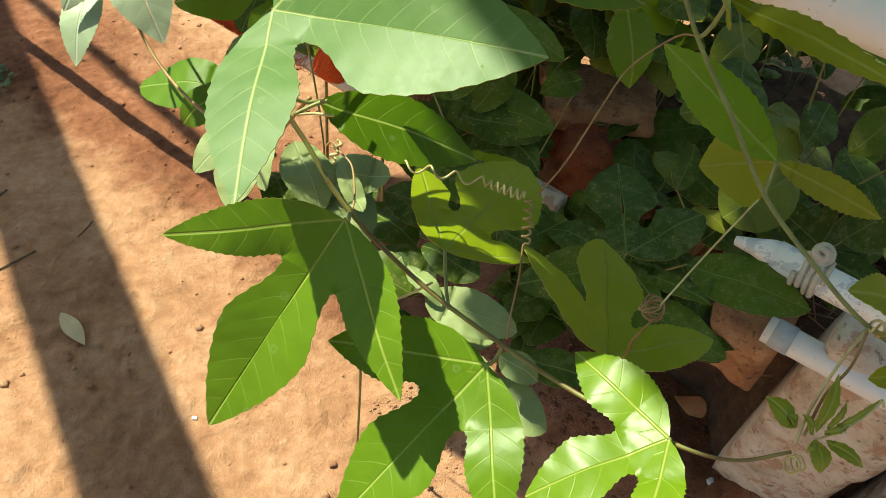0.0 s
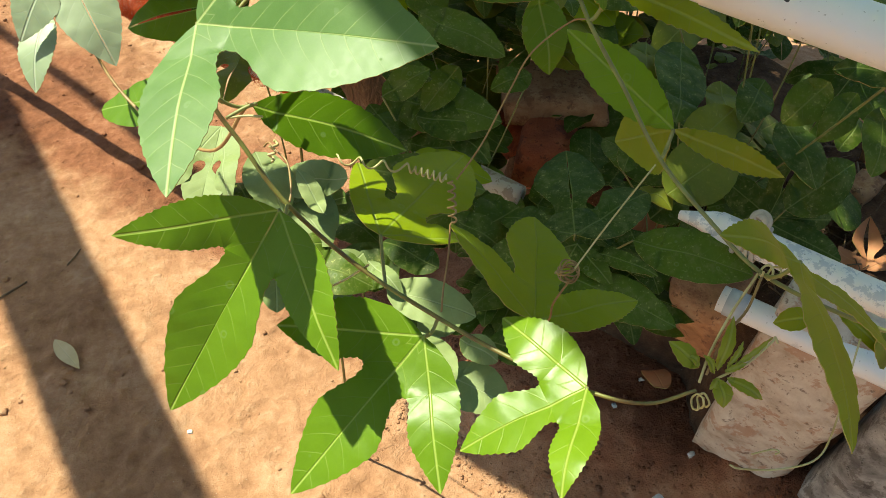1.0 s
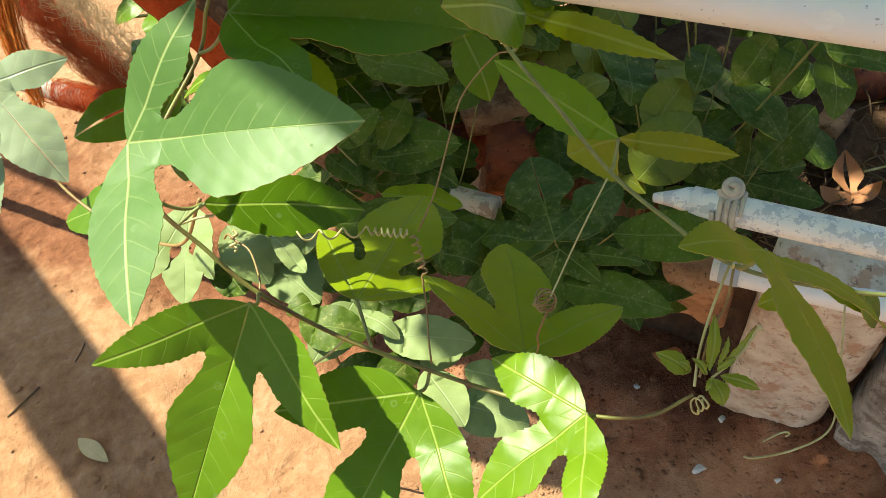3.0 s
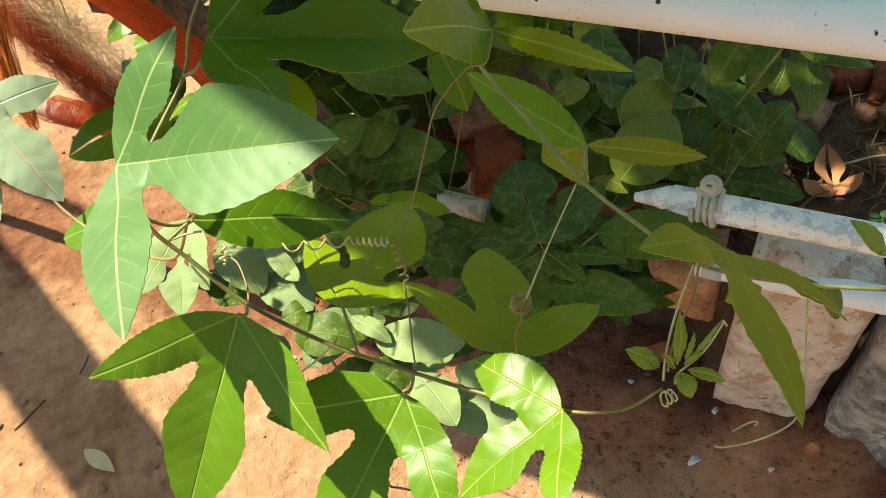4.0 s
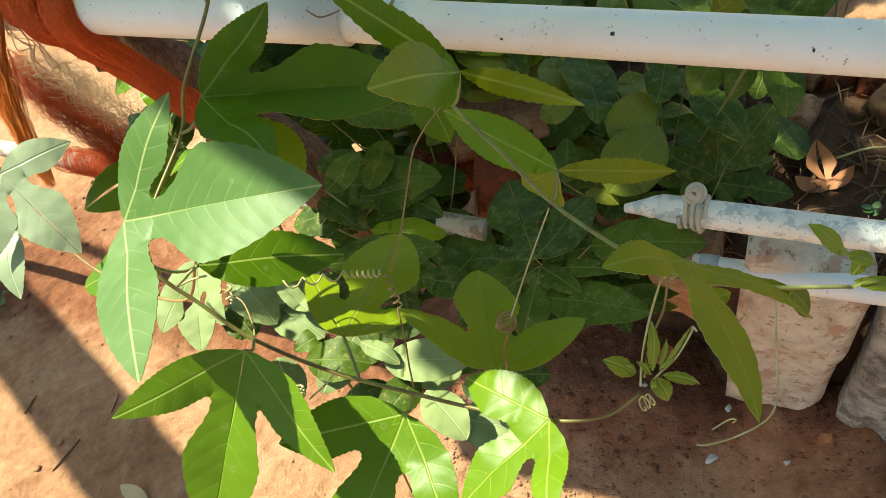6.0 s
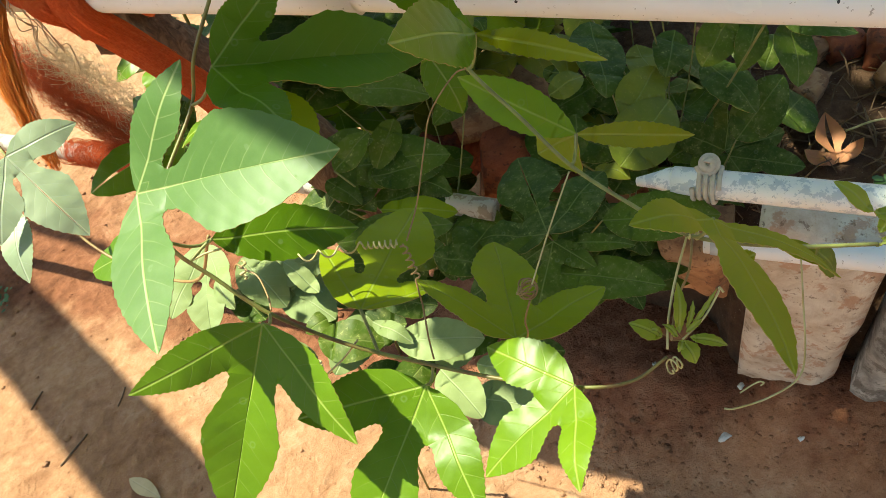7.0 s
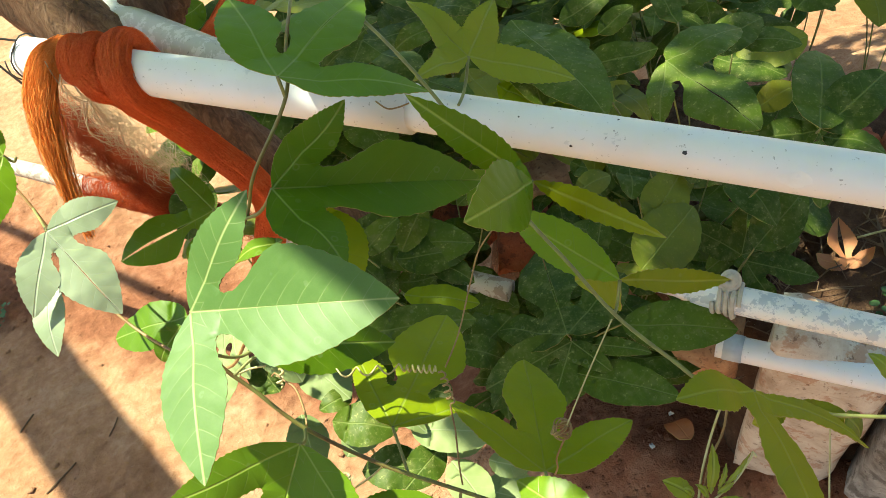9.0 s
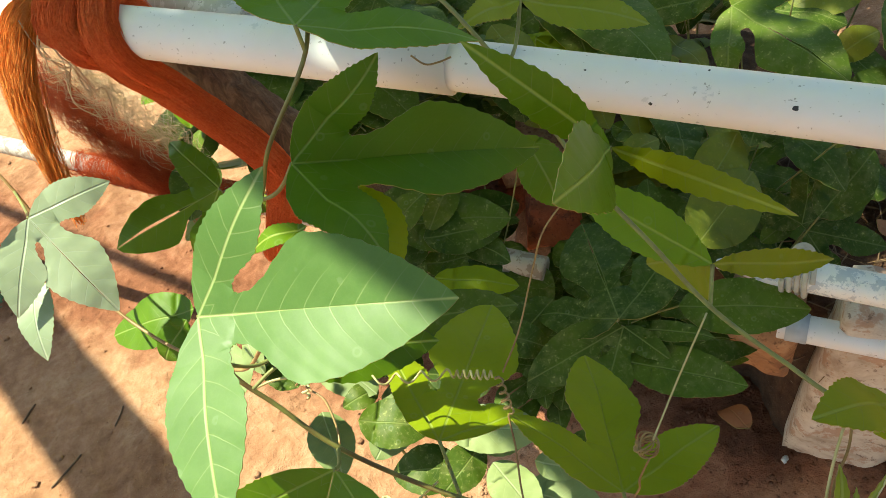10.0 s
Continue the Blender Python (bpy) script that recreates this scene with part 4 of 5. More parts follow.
# ---- left neighbour ----
side_vine = thing("passion_vine", (0.06, 0.80, 0.90), "pale green vine shoot hanging beside the rope", "vine")
line_part("stem", [(-0.02, 1.00, 1.06), (0.000, 0.95, 1.02), (0.02, 0.88, 0.93), (0.06, 0.80, 0.90), (0.12, 0.70, 0.92), (0.16, 0.62, 1.02)], 0.0016, MAT["tendril_dark"], side_vine, 8)
# Both leaves look near white because sun sheen is in their colour.
leaf(side_vine, (0.021, 0.851, 1.050), [(0.094, 0.860, 1.044), (0.051, 0.784, 0.968), (-0.026, 0.807, 0.991)], (0.26, 0.27, 0.26), (0.000, 0.95, 1.02), seed=13, sinus=0.34, mats=("leaf_bright_sheen", "under"), label="green vine leaf in full sun, its sheen put into the pale colour")
leaf(side_vine, (-0.004, 0.844, 1.001), [(-0.025, 0.785, 0.951)], (0.24,), (0.010, 0.90, 0.96), seed=18, mats=("leaf_bright_sheen", "under"), up=(-0.3, -0.6, 0.7), label="hanging green vine leaf, sun sheen put into its pale colour")
leaf(side_vine, (0.015, 0.909, 1.113), [(0.012, 0.943, 1.142), (-0.034, 0.904, 1.118), (-0.030, 0.850, 1.069)], (0.22, 0.24, 0.24), (0.025, 0.907, 1.107), seed=19, sinus=0.36, mats=("leaf", "under"))


# ---- bed plants ----
dark, pale, yel, olive, green, deep = ("bed", "under"), ("bed_pale", "under"), ("bed_yellow", "under_young"), ("leaf_olive", "under_young"), ("leaf", "under"), ("leaf_deep", "under")
seeds = iter(range(200, 2000))


def bed_leaf(plant, j, tips, widths, mats):
    sd = next(seeds)
    stalk = plant.location.z > 0.06 and sd % 10 < 3
    ob = part("leaf", blade(j, tips, widths, sinus=0.48, mats=mats, bow=0.007, cup=-1.0, wave=0.005, along=20, tooth=0.0005, notch=0.06, blunt=0.55, seed=sd, up=(0.1, -0.45, 0.85)), plant)
    if stalk:
        foot, top = vec(plant.location), vec(j)
        line_part("stalk", [foot, (foot + top) / 2 + vec((0.01, -0.01, 0.02)), top], 0.0012, MAT["stem_green"], ob, 6, 4)
    return ob



plant = thing("bed_plant", (0.56, 0.86, 0.44), "large dark green mottled leaves with yellow specks", "plant", "plants in the raised bed")
bed_leaf(plant, (0.555, 0.657, 0.735), [(0.668, 0.581, 0.725)], (.25,), dark)
bed_leaf(plant, (0.487, 0.670, 0.750), [(0.428, 0.747, 0.720), (0.536, 0.820, 0.745), (0.603, 0.721, 0.740)], (.28,.30,.28,), dark)
bed_leaf(plant, (0.491, 0.668, 0.735), [(0.377, 0.688, 0.700), (0.430, 0.626, 0.680), (0.516, 0.618, 0.710)], (.26,.30,.22,), dark)
bed_leaf(plant, (0.474, 0.646, 0.710), [(0.565, 0.554, 0.700)], (.23,), dark)
bed_leaf(plant, (0.497, 0.668, 0.730), [(0.566, 0.610, 0.720)], (.14,), dark)
bed_leaf(plant, (0.451, 0.749, 0.730), [(0.379, 0.739, 0.700)], (.34,), dark)
bed_leaf(plant, (0.613, 0.755, 0.720), [(0.631, 0.705, 0.720)], (.3,), yel)
bed_leaf(plant, (0.612, 0.717, 0.700), [(0.681, 0.756, 0.700)], (.35,), dark)

plant = thing("bed_plant", (0.42, 0.98, 0.44), "dark green mottled leaves in deep shade", "plant", "plants in the raised bed")
bed_leaf(plant, (0.329, 0.904, 0.800), [(0.455, 0.837, 0.790)], (.27,), dark)
bed_leaf(plant, (0.264, 0.725, 0.850), [(0.393, 0.712, 0.800)], (.19,), dark)
bed_leaf(plant, (0.338, 0.808, 0.790), [(0.417, 0.757, 0.770)], (.20,), olive)
bed_leaf(plant, (0.306, 0.850, 0.780), [(0.381, 0.919, 0.800)], (.28,), dark)
bed_leaf(plant, (0.312, 0.855, 0.840), [(0.372, 0.866, 0.860)], (.3,), dark)
bed_leaf(plant, (0.413, 0.852, 0.760), [(0.395, 0.789, 0.740)], (.3,), dark)
bed_leaf(plant, (0.448, 0.806, 0.700), [(0.402, 0.754, 0.690)], (.34,), dark)
bed_leaf(plant, (0.365, 0.743, 0.740), [(0.421, 0.710, 0.700)], (.3,), dark)
bed_leaf(plant, (0.373, 0.914, 0.720), [(0.309, 0.974, 0.720)], (.3,), dark)
bed_leaf(plant, (0.374, 0.927, 0.900), [(0.465, 0.870, 0.860)], (.26,), dark)
bed_leaf(plant, (0.316, 0.882, 0.860), [(0.376, 0.874, 0.840)], (.3,), dark)
bed_leaf(plant, (0.415, 0.893, 0.840), [(0.363, 0.868, 0.800)], (.3,), dark)
bed_leaf(plant, (0.554, 0.996, 0.740), [(0.487, 0.973, 0.740)], (.3,), dark)
bed_leaf(plant, (0.357, 0.927, 0.720), [(0.294, 0.918, 0.720)], (.35,), dark)
bed_leaf(plant, (0.395, 0.792, 0.700), [(0.345, 0.801, 0.680)], (.4,), dark)

bed_leaf(plant, (0.343, 0.864, 0.760), [(0.436, 0.824, 0.750)], (0.26,), dark)
bed_leaf(plant, (0.394, 0.855, 0.780), [(0.433, 0.811, 0.750)], (0.3,), dark)
bed_leaf(plant, (0.323, 0.893, 0.780), [(0.338, 0.843, 0.760)], (0.3,), dark)
bed_leaf(plant, (0.353, 0.862, 0.800), [(0.441, 0.837, 0.780)], (0.3,), dark)
bed_leaf(plant, (0.304, 0.899, 0.800), [(0.325, 0.845, 0.780)], (0.3,), dark)
plant = thing("bed_plant", (0.72, 0.86, 0.45), "green plant with yellowing rounded leaves", "plant", "plants in the raised bed")
bed_leaf(plant, (0.624, 0.714, 0.740), [(0.736, 0.754, 0.760)], (.36,), yel)
bed_leaf(plant, (0.671, 0.761, 0.760), [(0.750, 0.801, 0.780)], (.36,), yel)
bed_leaf(plant, (0.697, 0.842, 0.790), [(0.668, 0.796, 0.780)], (.42,), dark)
bed_leaf(plant, (0.591, 0.767, 0.740), [(0.634, 0.821, 0.760)], (.25,), dark)
bed_leaf(plant, (0.655, 0.751, 0.720), [(0.605, 0.856, 0.720)], (.3,), dark)
bed_leaf(plant, (0.606, 0.832, 0.800), [(0.660, 0.833, 0.800)], (.35,), yel)
bed_leaf(plant, (0.740, 0.931, 0.800), [(0.673, 0.804, 0.780)], (.28,), dark)
bed_leaf(plant, (0.766, 0.861, 0.780), [(0.739, 0.780, 0.750)], (.34,), yel)
bed_leaf(plant, (0.694, 0.943, 0.800), [(0.657, 0.866, 0.780)], (.32,), yel)
bed_leaf(plant, (0.803, 0.824, 0.800), [(0.744, 0.773, 0.780)], (.34,), dark)
bed_leaf(plant, (0.646, 0.912, 0.780), [(0.669, 0.856, 0.770)], (.34,), dark)

plant = thing("bed_plant", (0.78, 0.80, 0.45), "dark glossy lobed leaves low over the bed", "plant", "plants in the raised bed")
bed_leaf(plant, (0.807, 0.735, 0.640), [(0.796, 0.831, 0.630), (0.857, 0.774, 0.700), (0.905, 0.726, 0.620)], (.27,.27,.24,), dark)
bed_leaf(plant, (0.810, 0.731, 0.630), [(0.890, 0.668, 0.600), (0.819, 0.676, 0.580)], (.22,.25,), dark)
bed_leaf(plant, (0.801, 0.706, 0.680), [(0.901, 0.727, 0.720)], (.32,), dark)
bed_leaf(plant, (0.821, 0.765, 0.620), [(0.773, 0.767, 0.600)], (.34,), dark)
bed_leaf(plant, (0.844, 0.804, 0.600), [(0.765, 0.809, 0.600)], (.34,), dark)

plant = thing("bed_plant", (0.95, 0.72, 0.45), "cluster of dark rounded leaves under the rail", "plant", "plants in the raised bed")
bed_leaf(plant, (0.879, 0.701, 0.830), [(0.840, 0.642, 0.780)], (.34,), dark)
bed_leaf(plant, (0.821, 0.738, 0.850), [(0.773, 0.736, 0.800)], (.38,), dark)
bed_leaf(plant, (0.851, 0.722, 0.840), [(0.805, 0.705, 0.790)], (.30,), dark)
bed_leaf(plant, (0.858, 0.690, 0.840), [(0.920, 0.633, 0.820)], (.2,), dark)
bed_leaf(plant, (0.819, 0.788, 0.760), [(0.825, 0.694, 0.720)], (.34,), dark)
bed_leaf(plant, (0.874, 0.734, 0.740), [(0.916, 0.765, 0.760)], (.3,), dark)

plant = thing("bed_plant", (0.85, 0.92, 0.45), "tall dark green plant with sun flecks behind the rail", "plant", "plants in the raised bed")
bed_leaf(plant, (0.693, 0.758, 1.000), [(0.642, 0.699, 0.970), (0.705, 0.617, 0.980), (0.808, 0.771, 0.990)], (.22,.27,.26,), dark)
bed_leaf(plant, (0.761, 0.593, 0.970), [(0.847, 0.692, 0.980)], (.27,), dark)
bed_leaf(plant, (0.767, 0.600, 0.960), [(0.716, 0.636, 0.950)], (.33,), dark)
bed_leaf(plant, (0.771, 0.599, 0.960), [(0.866, 0.615, 0.980)], (.30,), dark)
bed_leaf(plant, (0.774, 0.601, 0.950), [(0.798, 0.541, 0.950)], (.27,), dark)
bed_leaf(plant, (0.776, 0.700, 0.930), [(0.827, 0.696, 0.940)], (.35,), yel)
bed_leaf(plant, (0.592, 0.929, 1.020), [(0.601, 0.738, 0.980)], (.27,), dark)
bed_leaf(plant, (0.588, 0.934, 1.000), [(0.561, 0.811, 0.970)], (.27,), dark)
bed_leaf(plant, (0.721, 0.811, 0.980), [(0.628, 0.874, 0.950)], (.22,), dark)
bed_leaf(plant, (0.687, 0.886, 0.980), [(0.736, 0.883, 1.000)], (.3,), dark)
bed_leaf(plant, (0.682, 0.974, 0.960), [(0.752, 0.957, 0.980)], (.3,), dark)
bed_leaf(plant, (0.803, 0.882, 0.950), [(0.807, 0.948, 0.970)], (.3,), dark)
bed_leaf(plant, (0.881, 0.864, 0.900), [(0.957, 0.820, 0.880)], (.24,), dark)
bed_leaf(plant, (0.818, 0.843, 0.920), [(0.921, 0.859, 0.920)], (.26,), dark)
bed_leaf(plant, (0.681, 0.843, 0.930), [(0.692, 0.788, 0.900)], (.3,), yel)
bed_leaf(plant, (0.536, 0.873, 0.980), [(0.567, 0.826, 0.950)], (.3,), olive)
bed_leaf(plant, (0.529, 1.026, 1.000), [(0.469, 1.032, 0.980)], (.3,), dark)
bed_leaf(plant, (0.531, 1.084, 1.000), [(0.587, 1.009, 1.000)], (.22,), dark)

plant = thing("bed_plant", (0.23, 0.92, 0.0), "dusty pale green leaves low under the vine", "plant", "plants in the raised bed")
bed_leaf(plant, (0.125, 0.969, 0.750), [(0.043, 0.901, 0.720), (0.078, 0.855, 0.700), (0.119, 0.860, 0.720)], (.26,.28,.2,), pale)
bed_leaf(plant, (0.272, 0.681, 0.710), [(0.362, 0.631, 0.690)], (.27,), pale)
bed_leaf(plant, (0.299, 0.634, 0.680), [(0.310, 0.559, 0.660)], (.34,), pale)
bed_leaf(plant, (0.336, 0.606, 0.690), [(0.372, 0.580, 0.670)], (.34,), pale)
bed_leaf(plant, (0.160, 0.894, 0.760), [(0.180, 0.814, 0.720)], (.34,), pale)
bed_leaf(plant, (0.259, 0.818, 0.760), [(0.175, 0.875, 0.720)], (.26,), pale)
bed_leaf(plant, (0.204, 0.856, 0.730), [(0.237, 0.795, 0.700)], (.30,), pale)
bed_leaf(plant, (0.223, 0.786, 0.740), [(0.204, 0.846, 0.760)], (.2,), pale)
bed_leaf(plant, (0.193, 0.736, 0.720), [(0.260, 0.695, 0.700)], (.36,), dark)
bed_leaf(plant, (0.260, 0.717, 0.720), [(0.287, 0.664, 0.710)], (.2,), pale)
bed_leaf(plant, (0.230, 0.778, 0.700), [(0.184, 0.776, 0.700)], (.34,), dark)
bed_leaf(plant, (0.339, 0.704, 0.700), [(0.286, 0.762, 0.700)], (.30,), dark)
bed_leaf(plant, (0.373, 0.617, 0.660), [(0.441, 0.591, 0.640)], (.3,), dark)
bed_leaf(plant, (0.148, 0.833, 0.700), [(0.130, 0.915, 0.700)], (.3,), dark)

for j, t, w, m in (((0.19, 0.85, 0.72), (0.225, 0.77, 0.70), 0.36, pale), ((0.26, 0.75, 0.70), (0.19, 0.70, 0.69), 0.34, pale), ((0.30, 0.66, 0.68), (0.235, 0.635, 0.67), 0.34, dark), ((0.33, 0.80, 0.70), (0.26, 0.86, 0.70), 0.34, dark), ((0.30, 0.74, 0.66), (0.23, 0.80, 0.65), 0.36, dark), ((0.36, 0.67, 0.64), (0.29, 0.70, 0.64), 0.36, pale), ((0.27, 0.66, 0.66), (0.20, 0.70, 0.65), 0.36, dark), ((0.16, 0.80, 0.68), (0.15, 0.72, 0.66), 0.34, pale), ((0.24, 0.88, 0.66), (0.29, 0.80, 0.66), 0.34, dark), ((0.32, 0.62, 0.62), (0.38, 0.55, 0.62), 0.36, pale)):
    bed_leaf(plant, j, [t], (w,), m)

line_part("main_stem", [(0.23, 0.92, 0.0), (0.235, 0.90, 0.3), (0.22, 0.86, 0.55), (0.23, 0.83, 0.71)], 0.0022, MAT["stem"], plant, 8)

plant = thing("bed_plant", (0.20, 0.98, 0.45), "green leaves half in shade beside the rope", "plant", "plants in the raised bed")
bed_leaf(plant, (0.174, 0.897, 0.960), [(0.149, 0.981, 0.980), (0.054, 0.918, 0.930), (0.123, 0.882, 0.910)], (.18,.24,.2,), green)
bed_leaf(plant, (0.100, 0.818, 0.900), [(0.010, 0.876, 0.860)], (.26,), deep)
bed_leaf(plant, (0.090, 0.808, 0.900), [(0.051, 0.811, 0.860)], (.32,), deep)

# Lower storey of leaves that closes the bed.
rng = np.random.RandomState(21)


# A hole in the foliage opens over the broken bricks.
GAP = unit(vec((-0.38, -1.03, 0.90)))


def scatter_leaf(parent, at, size, turn, pitch, mats, lobes):
    """A leaf whose midrib points to the compass angle turn and dips by pitch degrees."""
    rise = vec(at) - vec((0.590, 1.095, 0.55))
    if np.linalg.norm(rise - GAP * (rise @ GAP)) < 0.085:
        return None
    m = np.array(Matrix.Rotation(radians(turn), 3, "Z") @ Matrix.Rotation(radians(pitch), 3, "Y"))
    tips = []
    for a, l in ((62, 0.72), (0, 1.0), (-62, 0.72)) if lobes == 3 else ((0, 1.0),):
        a = radians(a + rng.uniform(-9, 9))
        l = l * size * rng.uniform(0.9, 1.1)
        tips.append(vec(at) + m @ vec((l * math.cos(a), l * math.sin(a), -0.2 * l * abs(math.sin(a)) - 0.02 * l)))
    return bed_leaf(parent, at, tips, [0.29] * 3 if lobes == 3 else [rng.uniform(0.30, 0.40)], mats)


for a in np.arange(0.98, 2.35, 0.17):
    for b in np.arange(-1.1 if a > 1.6 else -0.60, 1.3, 0.17):
        if (a < 1.05 and b > -0.15) or (a < 1.60 and b > -0.06) or (a > 1.70 and b > -0.26):
            continue
        hi = a > 1.3
        foot = fence(a + rng.uniform(-0.04, 0.04), b + rng.uniform(-0.04, 0.04), 0.45 if a < 1.75 else 0.05)
        plant = thing("bed_plant", foot, "dark green mottled leafy plant in the raised bed", "plant", "plants in the raised bed")
        for q in range(8 if hi else 5):
            top = (0.60 + 0.30 * soft(a, 1.3, 1.6)) if hi else 0.60
            at = fence(a + rng.uniform(-0.1, 0.1), b + rng.uniform(-0.1, 0.1), top + rng.uniform(-0.16, 0.05))
            scatter_leaf(plant, at, rng.uniform(0.09, 0.14), rng.uniform(0, 360), rng.uniform(0, 30), yel if rng.uniform() < 0.12 else dark, 3 if rng.uniform() < 0.5 else 1)

plant = thing("bed_plant", (0.50, 1.10, 0.40), "dark green mottled plant behind the trunk", "plant", "plants in the raised bed")
for q in range(34):
    at = (rng.uniform(0.34, 0.62), rng.uniform(1.02, 1.36), rng.uniform(0.55, 0.88))
    scatter_leaf(plant, at, rng.uniform(0.09, 0.13), rng.uniform(0, 360), rng.uniform(0, 30), yel if rng.uniform() < 0.1 else dark, 3 if rng.uniform() < 0.5 else 1)
plant = thing("bed_plant", (0.62, 1.38, 0.40), "tall dark green plant behind the rail", "plant", "plants in the raised bed")
for q in range(70):
    at = (rng.uniform(0.38, 0.90), rng.uniform(1.12, 1.65), rng.uniform(0.70, 0.98))
    scatter_leaf(plant, at, rng.uniform(0.09, 0.13), rng.uniform(0, 360), rng.uniform(0, 30), yel if rng.uniform() < 0.15 else dark, 3 if rng.uniform() < 0.5 else 1)

plant = thing("bed_plant", (0.80, 1.22, 0.40), "light green leaves catching sun behind the rail", "plant", "plants in the raised bed")
for q in range(30):
    at = (rng.uniform(0.58, 0.90), rng.uniform(1.0, 1.36), rng.uniform(0.72, 0.86))
    scatter_leaf(plant, at, rng.uniform(0.08, 0.12), rng.uniform(0, 360), rng.uniform(0, 25), (yel, dark, dark, olive)[q % 4], 3 if rng.uniform() < 0.4 else 1)

plant = thing("bed_plant", (0.58, 0.94, 0.42), "low dark leaves filling the shaded bed", "plant", "plants in the raised bed")
for q in range(44):
    at = (rng.uniform(0.38, 0.66), rng.uniform(0.74, 1.10), rng.uniform(0.46, 0.60))
    scatter_leaf(plant, at, rng.uniform(0.08, 0.12), rng.uniform(0, 360), rng.uniform(0, 25), dark, 3 if rng.uniform() < 0.5 else 1)

plant = thing("bed_plant", (1.10, 1.55, 0.05), "tall leafy plant at the back of the bed", "plant", "plants in the raised bed")
for q in range(64):
    at = (rng.uniform(0.80, 1.38), rng.uniform(1.25, 1.90), rng.uniform(0.45, 0.86))
    scatter_leaf(plant, at, rng.uniform(0.09, 0.14), rng.uniform(0, 360), rng.uniform(0, 30), yel if rng.uniform() < 0.2 else dark, 3 if rng.uniform() < 0.5 else 1)

plant = thing("bed_plant", (0.33, 1.25, 0.0), "dark green leaves behind the leaning trunk", "plant", "plants in the raised bed")
line_part("main_stem", [(0.33, 1.25, 0.0), (0.33, 1.25, 0.4), (0.32, 1.24, 0.84)], 0.003, MAT["stem"], plant, 8)
for q in range(26):
    at = (rng.uniform(0.25, 0.42), rng.uniform(1.16, 1.38), rng.uniform(0.72, 0.92))
    scatter_leaf(plant, at, rng.uniform(0.08, 0.12), rng.uniform(-100, 80), rng.uniform(0, 30), dark if q % 5 else yel, 3 if rng.uniform() < 0.5 else 1)

plant = thing("bed_plant", (0.25, 1.48, 0.0), "shaded green leaves crowding behind trunk and rope", "plant", "plants in the raised bed")
line_part("main_stem", [(0.25, 1.48, 0.0), (0.26, 1.47, 0.5), (0.27, 1.45, 0.9)], 0.003, MAT["stem"], plant, 8)
for q in range(70):
    at = (rng.uniform(0.16, 0.56), rng.uniform(1.20, 1.66), rng.uniform(0.55, 1.0))
    scatter_leaf(plant, at, rng.uniform(0.08, 0.12), rng.uniform(0, 360), rng.uniform(0, 30), (dark, dark, green, dark, yel)[q % 5], 3 if rng.uniform() < 0.5 else 1)

for foot, lo, hi, count in (((0.66, 1.80, 0.02), (0.46, 1.46, 0.25), (0.86, 2.05, 0.60), 70), ((1.45, 1.75, 0.02), (1.22, 1.46, 0.22), (1.72, 2.05, 0.58), 60)):
    plant = thing("bed_plant", foot, "leafy shaded plant at the back of the bed", "plant", "plants in the raised bed")
    line_part("main_stem", [foot, (foot[0], foot[1], 0.2), (foot[0] - 0.02, foot[1] - 0.03, 0.5)], 0.003, MAT["stem"], plant, 8)
    for q in range(count):
        at = tuple(rng.uniform(u, w) for u, w in zip(lo, hi))
        scatter_leaf(plant, at, rng.uniform(0.09, 0.13), rng.uniform(0, 360), rng.uniform(0, 30), yel if q % 6 == 0 else dark, 3 if rng.uniform() < 0.5 else 1)

# ---- tendrils and shoot tips of the vine ----
def tendril(name, points, r, mat, steps=6, parent=vine):
    return line_part(name, points, r, MAT[mat], parent, 6, steps)


tendril("tendril", [(0.389, 0.527, 1.112), (0.380, 0.534, 1.107), (0.354, 0.533, 1.088), (0.337, 0.525, 1.065), (0.314, 0.511, 1.034), (0.294, 0.504, 1.011)], 0.0007, "tendril_dark")
wav = [vec((0.213, 0.553, 1.008)) * (1 - t) + vec((0.262, 0.521, 1.014)) * t + vec((0, 0, 0.0035 * math.sin(t * 20))) + vec((0.002, 0.003, 0)) * math.cos(t * 20) for t in np.linspace(0, 1, 26)]
tendril("tendril", wav + coil_points((0.264, 0.520, 1.014), (0.287, 0.505, 1.012), 6, 0.0024, 0.0030, 10, 2), 0.0008, "tendril", 2)
tendril("tendril", coil_points((0.290, 0.504, 1.011), (0.288, 0.492, 0.982), 5, 0.0024, 0.003, 10, 3) + [(0.286, 0.491, 0.980), (0.281, 0.476, 0.968), (0.272, 0.458, 0.951), (0.267, 0.445, 0.940)], 0.0008, "tendril_dark", 2)
tendril("tendril", [(0.415, 0.447, 1.045), (0.383, 0.433, 1.017), (0.353, 0.419, 0.989)], 0.0007, "tendril")
rng = np.random.RandomState(8)
ball, ax1, ax2 = [], vec((1, 0, 0)), vec((0, 1, 0))
for i in range(120):
    w = i * 0.36
    tilt = 0.9 * math.sin(i * 0.021 * 6.28)
    d = vec((math.cos(w), math.sin(w) * math.cos(tilt), math.sin(w) * math.sin(tilt)))
    ball.append(vec((0.348, 0.419, 0.988)) + d * 0.0085 * (0.75 + 0.25 * math.sin(i * 0.5)))
tendril("tendril_coil", ball, 0.0006, "tendril_dark", 2)
tendril("tendril", [(0.346, 0.413, 0.982), (0.338, 0.413, 0.964), (0.338, 0.414, 0.949), (0.336, 0.417, 0.935)], 0.0008, "tendril_dark")
